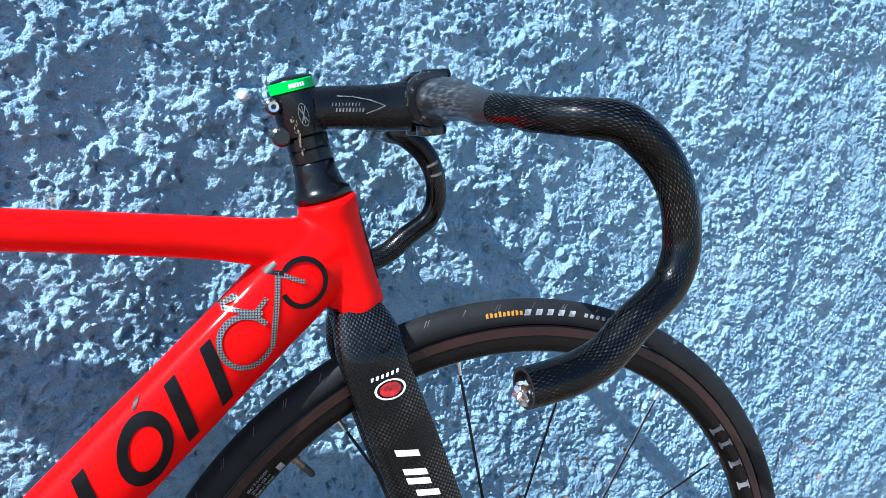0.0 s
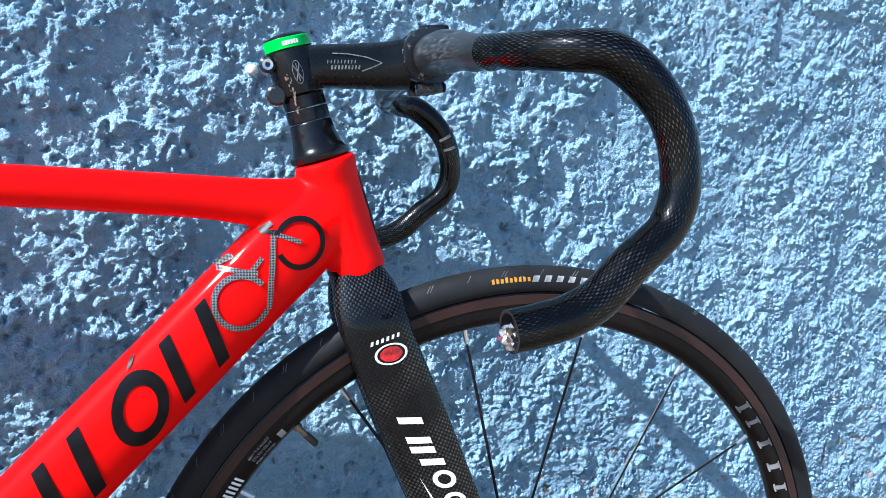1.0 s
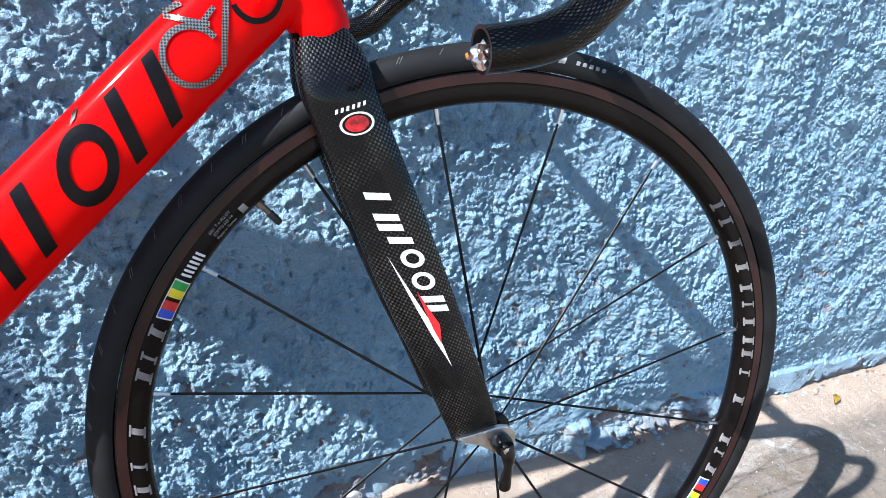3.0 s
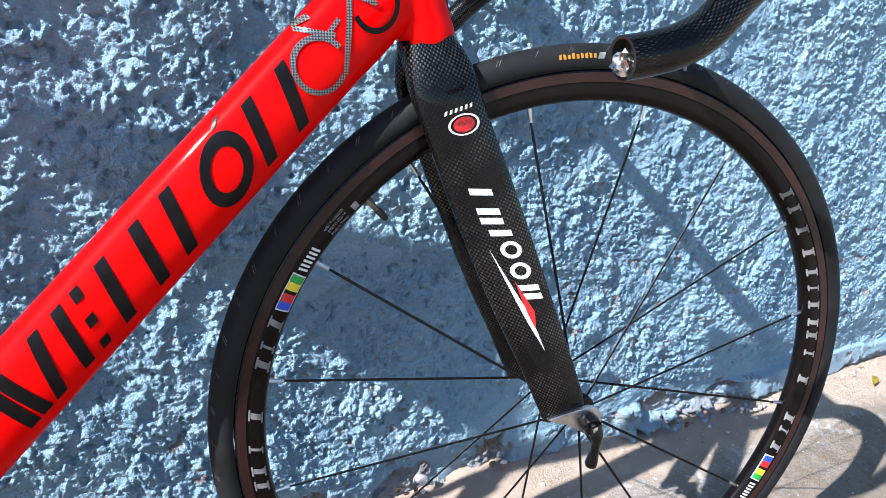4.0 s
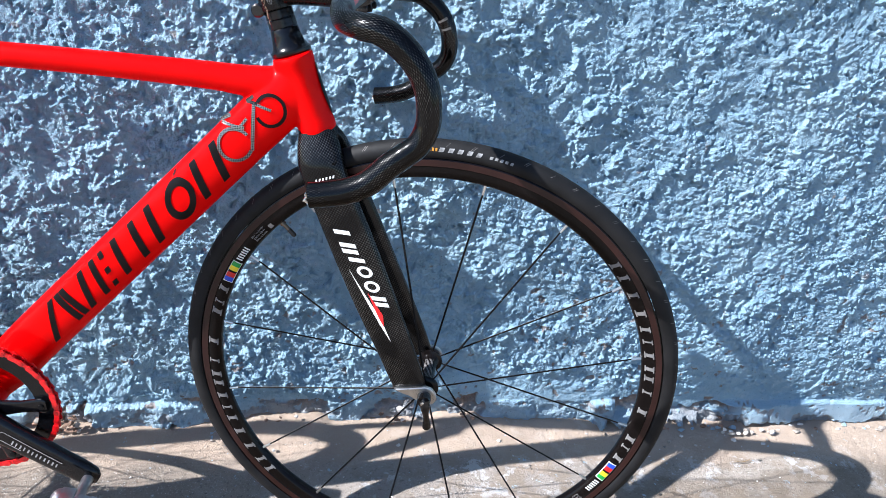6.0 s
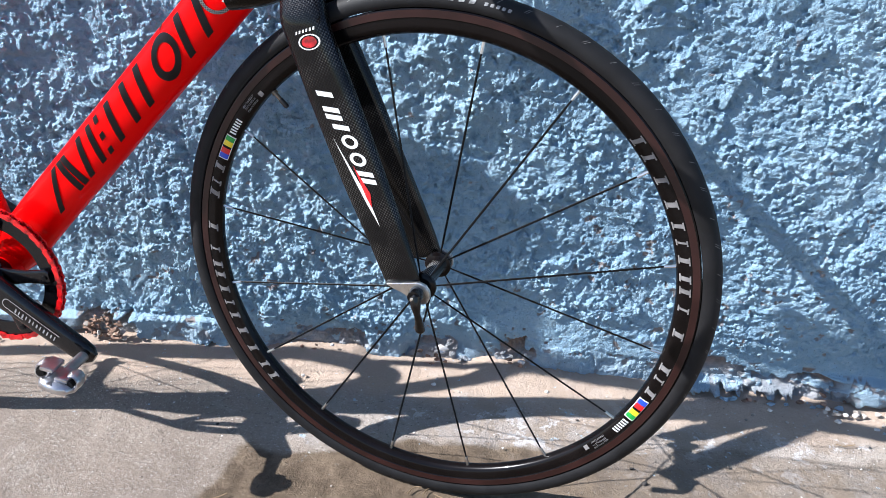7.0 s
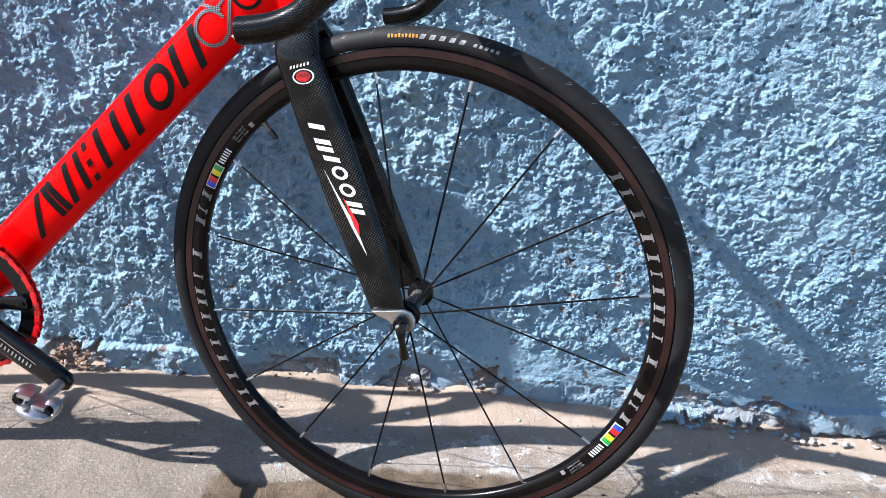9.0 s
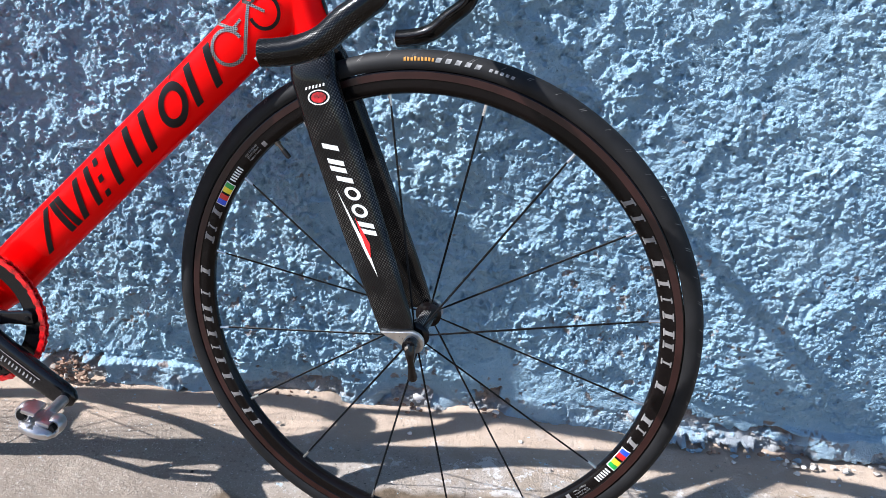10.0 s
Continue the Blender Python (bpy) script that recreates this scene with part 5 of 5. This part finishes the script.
# ---- drive ----
def build_drive():
    BB = Vector((-0.602, 0, 0.276))
    ringY = -0.0455
    # chainring: toothed outer ring
    teeth, n = 48, 48 * 6
    outer, inner = [], []
    for k in range(n):
        a = 2 * math.pi * k / n
        ph = (k % 6) / 6
        r = 0.0960 + 0.0062 * max(0.0, math.cos(2 * math.pi * (ph - 0.5)) * 0.9 + 0.1)
        outer.append((r, a))
        inner.append((0.0745, a))
    bm = bmesh.new()
    at = lambda r, a, y: BB + Vector((r * math.cos(a), y, r * math.sin(a)))
    rings = [[at(r, a, ringY - 0.0016) for r, a in outer], [at(r, a, ringY + 0.0016) for r, a in outer], [at(r, a, ringY + 0.0016) for r, a in inner], [at(r, a, ringY - 0.0016) for r, a in inner]]
    loft(rings, bm=bm, closed=True)
    crank = Vector((math.cos(radians(-31.5)), 0, math.sin(radians(-31.5))))
    crankset = part("crankset", lathe([(-0.052, 0.0005), (-0.052, 0.0098), (-0.074, 0.0102), (-0.0755, 0.0185), (-0.074, 0.0205), (-0.062, 0.0225), (-0.050, 0.0240), (-0.040, 0.0240), (-0.034, 0.0200), (0.060, 0.0120)], BB, BB + Y3, 36), BLACK, bike, "black forged crankset with silver axle bolt")
    part("chainring", bm, BLACK, crankset, "black toothed chainring")
    for k in range(5):
        a = radians(5 + 72 * k)
        d, e = Vector((math.cos(a), 0, math.sin(a))), Vector((-math.sin(a), 0, math.cos(a)))
        rr = [section(BB + d * s + Y3 * y, e, h, 0.0035, 3.2, 16) for s, y, h in ((0.014, -0.052, 0.0165), (0.03, -0.0515, 0.0120), (0.055, -0.0505, 0.0092), (0.072, -0.0500, 0.0100), (0.084, -0.0500, 0.0120), (0.089, -0.0500, 0.0085))]
        part("spider_arm", loft(rr), BLACK, crankset)
        c = BB + d * 0.082
        part("chainring_bolt", lathe([(-0.0555, 0.0020), (-0.0553, 0.0036), (-0.0530, 0.0036)], c, c + Y3, 16), STEEL, crankset)
    part("axle_end", lathe([(-0.0670, 0.0004), (-0.0670, 0.0099), (-0.0640, 0.0099)], BB, BB + Y3, 24), MATT, crankset)
    part("crank_bolt", lathe([(-0.0740, 0.0100), (-0.0775, 0.0100), (-0.0785, 0.0118), (-0.0778, 0.0140), (-0.0740, 0.0142)], BB, BB + Y3, 30, closed=True), SILVER, crankset, "silver crank bolt ring")
    for sgn, cv in ((-1, crank), (1, -crank)):
        side = Vector((-crank.z, 0, crank.x))
        rr = []
        for s, y, h, w in ((0.000, 0.064, 0.0215, 0.009), (0.030, 0.067, 0.0210, 0.0100), (0.080, 0.0720, 0.0190, 0.0095), (0.130, 0.0765, 0.0174, 0.0092), (0.158, 0.0785, 0.0168, 0.0090), (0.172, 0.0790, 0.0142, 0.0080), (0.1800, 0.0790, 0.0060, 0.0050)):
            rr.append(section(BB + cv * s + Y3 * (sgn * y), side, h, w, 3.0, 22))
        arm = part("crank_arm", loft(rr), BLACK, crankset)
        if sgn < 0:
            lay = lambda s, h: BB + crank * s + side * h + Y3 * (-0.0750 - 0.0009 - 0.105 * max(0.0, s - 0.02) + 0.00020 * max(0.0, (s - 0.1) * 100))
            bm = bmesh.new()
            arc_shape((0.046, 0.0), 0.0066, 0.0078, 60, 300, lay, 22, bm=bm)
            stroke((0.050, 0.0070), (0.128, 0.0062), 0.0011, lay, bm, 2)
            stroke((0.050, -0.0070), (0.074, -0.0067), 0.0011, lay, bm, 2)
            for k in range(6):
                stroke((0.060 + 0.0115 * k, -0.0048), (0.060 + 0.0115 * k, 0.0018), 0.0022, lay, bm, 1)
                stroke((0.0655 + 0.0115 * k, -0.0048), (0.0655 + 0.0115 * k, 0.0018), 0.0018, lay, bm, 1)
            part("crank_print", bm, GREY, crankset, "grey curved line print")
    bm = bmesh.new()
    a = radians(77)
    d, e = Vector((math.cos(a), 0, math.sin(a))), Vector((-math.sin(a), 0, math.cos(a)))
    for k in range(6):
        stroke((0.037 + 0.0036 * k, -0.0022), (0.037 + 0.0036 * k, 0.0022), 0.0020, lambda s, h: BB + d * s + e * h + Y3 * -0.0556, bm, 1)
    part("arm_print", bm, WHITE, crankset, "small white printed bars")
    # pedals: steel axle, body, two binding loops and plates
    for sgn, cv in ((-1, crank), (1, -crank)):
        c0 = BB + cv * 0.167
        root, c = c0 + Y3 * (sgn * 0.086), c0 + Y3 * (sgn * 0.140) + Vector((0.004, 0, 0.002))
        pedal = part("pedal", rod(root, c0 + Y3 * (sgn * 0.160), 0.0075, 0.0065, 16), POLISHED, bike, "polished steel clipless pedal")
        tilt = Matrix.Rotation(radians(12), 4, "Y")
        bm = bmesh.new()
        rings = [section(c + Vector((0, sgn * yy, -0.004)), Vector((0.97, 0, -0.24)), hx, hz, 2.6, 20, Vector((0.24, 0, 0.97))) for yy, hx, hz in ((-0.022, 0.008, 0.004), (-0.020, 0.017, 0.0065), (-0.009, 0.024, 0.0080), (0.009, 0.025, 0.0080), (0.019, 0.019, 0.0065), (0.022, 0.010, 0.004))]
        part("pedal_body", loft(rings, bm=bm), POLISHED, pedal, "satin silver pedal body")
        for q in (-1, 1):
            o = c + Vector((q * 0.0185, 0, 0.006 - q * 0.007))
            ring = [[o + Vector(((0.0085 + 0.0030 * math.cos(b)) * math.cos(a), -sgn * 0.012 * math.sin(a) * 0.2 + 0.009 * math.sin(b), (0.0085 + 0.0030 * math.cos(b)) * math.sin(a))) for b in (2 * math.pi * j / 10 for j in range(10))] for a in (2 * math.pi * i / 24 for i in range(24))]
            part("binding", loft(ring, closed=True), POLISHED, pedal)
            part("binding_plate", block((0.018, 0.026, 0.006), o + Vector((-q * 0.010, 0, 0.006)), 0.002, turn=tilt), POLISHED, pedal)
            part("spring", lathe([(-0.012, 0.0055), (-0.006, 0.0045), (0.0, 0.0055), (0.006, 0.0045), (0.012, 0.0055)], o, o + Y3, 14), STEEL, pedal)
    # chain: links round the ring, then the two runs to the rear sprocket
    pitch = 2 * math.pi * 0.0985 / 48
    spots = []
    for k in range(-12, 13):
        a = k * 2 * math.pi / 48
        spots.append((BB + Vector((0.0985 * math.cos(a), ringY, 0.0985 * math.sin(a))), a + math.pi / 2))
    rear = Vector((-0.987, ringY, 0.3365))
    for sg in (1, -1):
        p, q = BB + Vector((0, ringY, sg * 0.0985)), rear + Vector((0, 0, sg * 0.031))
        m = int((q - p).length / pitch)
        d = (q - p).normalized()
        ang = math.atan2(d.z, d.x)
        for k in range(1, m + 1):
            spots.append((p + d * (pitch * k), ang))
    def link_mesh(width, name):
        bm = bmesh.new()
        for yy in (-width, width):
            rr = []
            for t in (yy - 0.0006, yy + 0.0006):
                ring = []
                for k in range(16):
                    a = 2 * math.pi * k / 16
                    x, z = math.cos(a), math.sin(a)
                    ring.append(Vector((math.copysign(0.0063, x) * (1 if abs(x) > 1e-6 else 0) + 0.0042 * x, t, 0.0067 * z * (0.45 + 0.55 * abs(x)))))
                rr.append(ring)
            loft(rr, bm=bm)
        loft(tube_rings([(-0.0064, -width - 0.001, 0, 0.0024), (-0.0064, width + 0.001, 0, 0.0024)], 8), bm=bm)
        me = bpy.data.meshes.new(name)
        bm.to_mesh(me)
        bm.free()
        me.materials.append(CHAIN_RED)
        return me
    wide, narrow = link_mesh(0.0042, "link_outer"), link_mesh(0.0029, "link_inner")
    chain = part("chain", lathe([(-0.0020, 0.028), (-0.0020, 0.031), (0.0020, 0.031), (0.0020, 0.028)], rear, rear + Y3, 40), CHAIN_RED, bike, "red enamelled bicycle chain")
    for k, (p, ang) in enumerate(spots):
        ob = new("link", wide if k % 2 else narrow)
        ob.parent = chain
        ob.matrix_basis = Matrix.Translation(p) @ Matrix.Rotation(-ang, 4, "Y")


build_drive()


# ---- litter on the ground and along the foot of the wall ----
def build_litter():
    rnd = random.Random(11)
    bm = bmesh.new()
    for k in range(520):
        x = rnd.uniform(-0.9, 1.6)
        y = 0.258 - abs(rnd.gauss(0, 0.040)) if k < 360 else rnd.uniform(-0.35, 0.25)
        r = rnd.uniform(0.0008, 0.0022) if k > 40 else rnd.uniform(0.003, 0.0055)
        lump(r, rnd, (1.0, 1.0, 0.65), bm, (x, y, -0.011 + r * 0.3), 1)
    tagged(part("grit", bm, STONE, None, "loose grit and chips of plaster along the wall", smooth=False), category="grit", kind="stuff")
    bm = bmesh.new()
    for k in range(150):
        x, y, r = rnd.uniform(-0.5, 1.3), 0.25 - abs(rnd.gauss(0, 0.11)), rnd.uniform(0.0010, 0.0030)
        lump(r, rnd, (1.1, 1.0, 0.5), bm, (x, y, -0.011 + r * 0.2), 1)
    tagged(part("plaster_chips", bm, PALE_STONE, None, "small white chips of plaster strewn on concrete", smooth=False), category="plaster chips", kind="stuff")
    for x, y, r in ((-0.524, -0.131, 0.0050), (-0.345, 0.075, 0.0035), (0.325, 0.045, 0.0050), (0.31, 0.075, 0.0035), (-0.235, -0.09, 0.0035), (0.46, 0.10, 0.0038)):
        ob = part("pebble", lump(r, rnd, (1.2, 0.9, 0.7), at=(x, y, -0.0115 + r * 0.4)), DARK_STONE, None, "small dark pebble lying on the concrete", smooth=False)
        tagged(ob, category="pebble", group="pebbles on the ground")
    for x, y, r in ((0.182, 0.235, 0.0055), (0.668, 0.232, 0.007), (0.725, 0.222, 0.005), (-0.015, 0.225, 0.0045), (-0.245, 0.215, 0.0045), (0.56, 0.245, 0.005)):
        ob = part("stone_chip", lump(r, rnd, (1.2, 0.9, 0.75), at=(x, y, -0.0085 + r * 0.35)), PALE_STONE, None, "pale chip of stone lying below the wall", smooth=False)
        tagged(ob, category="stone", group="stone chips by the wall")
    # straws and a twig
    for x, y, a, l in ((-0.290, -0.071, 10, 0.034), (0.012, -0.016, 70, 0.030), (0.030, -0.030, 130, 0.026), (-0.01, -0.02, 25, 0.022), (0.02, -0.045, 95, 0.030), (0.66, 0.178, -15, 0.028)):
        d = Vector((math.cos(radians(a)), math.sin(radians(a)), 0))
        e = Vector((-d.y, d.x, 0))
        pts = smooth_path([(*(Vector((x, y, -0.0085)) + d * (l * (t - 0.5)) + e * (0.006 * math.sin(3 * t + a)) + Vector((0, 0, 0.003 * t))), 0.0008) for t in (0, 0.35, 0.7, 1.0)], 4)
        ob = part("straw", loft(tube_rings(pts, 6)), STRAW, None, "dry brown straw lying on the concrete")
        tagged(ob, category="straw", group="dry straws on the ground")
    # a fallen leaf
    bm = bmesh.new()
    rows = []
    for i in range(11):
        t = i / 10
        w = 0.0075 * math.sin(math.pi * min(1, t * 0.98 + 0.02)) ** 0.8
        rows.append([bm.verts.new((1.032 + 0.034 * (t - 0.5), 0.228 + 0.5 * 0.034 * (t - 0.5) + q * w, -0.0085 + 0.006 * abs(q) * w / 0.0075 + 0.004 * t * t)) for q in (-1, -0.5, 0, 0.5, 1)])
    for a, b in zip(rows, rows[1:]):
        for k in range(4):
            bm.faces.new((a[k], a[k + 1], b[k + 1], b[k]))
    geo = bmesh.ops.solidify(bm, geom=bm.faces[:], thickness=0.0004)
    tagged(part("dry_leaf", bm, DRY_LEAF, None, "curled dry yellow leaf lying by the wall"), category="leaf")


build_wall_stones()
build_litter()
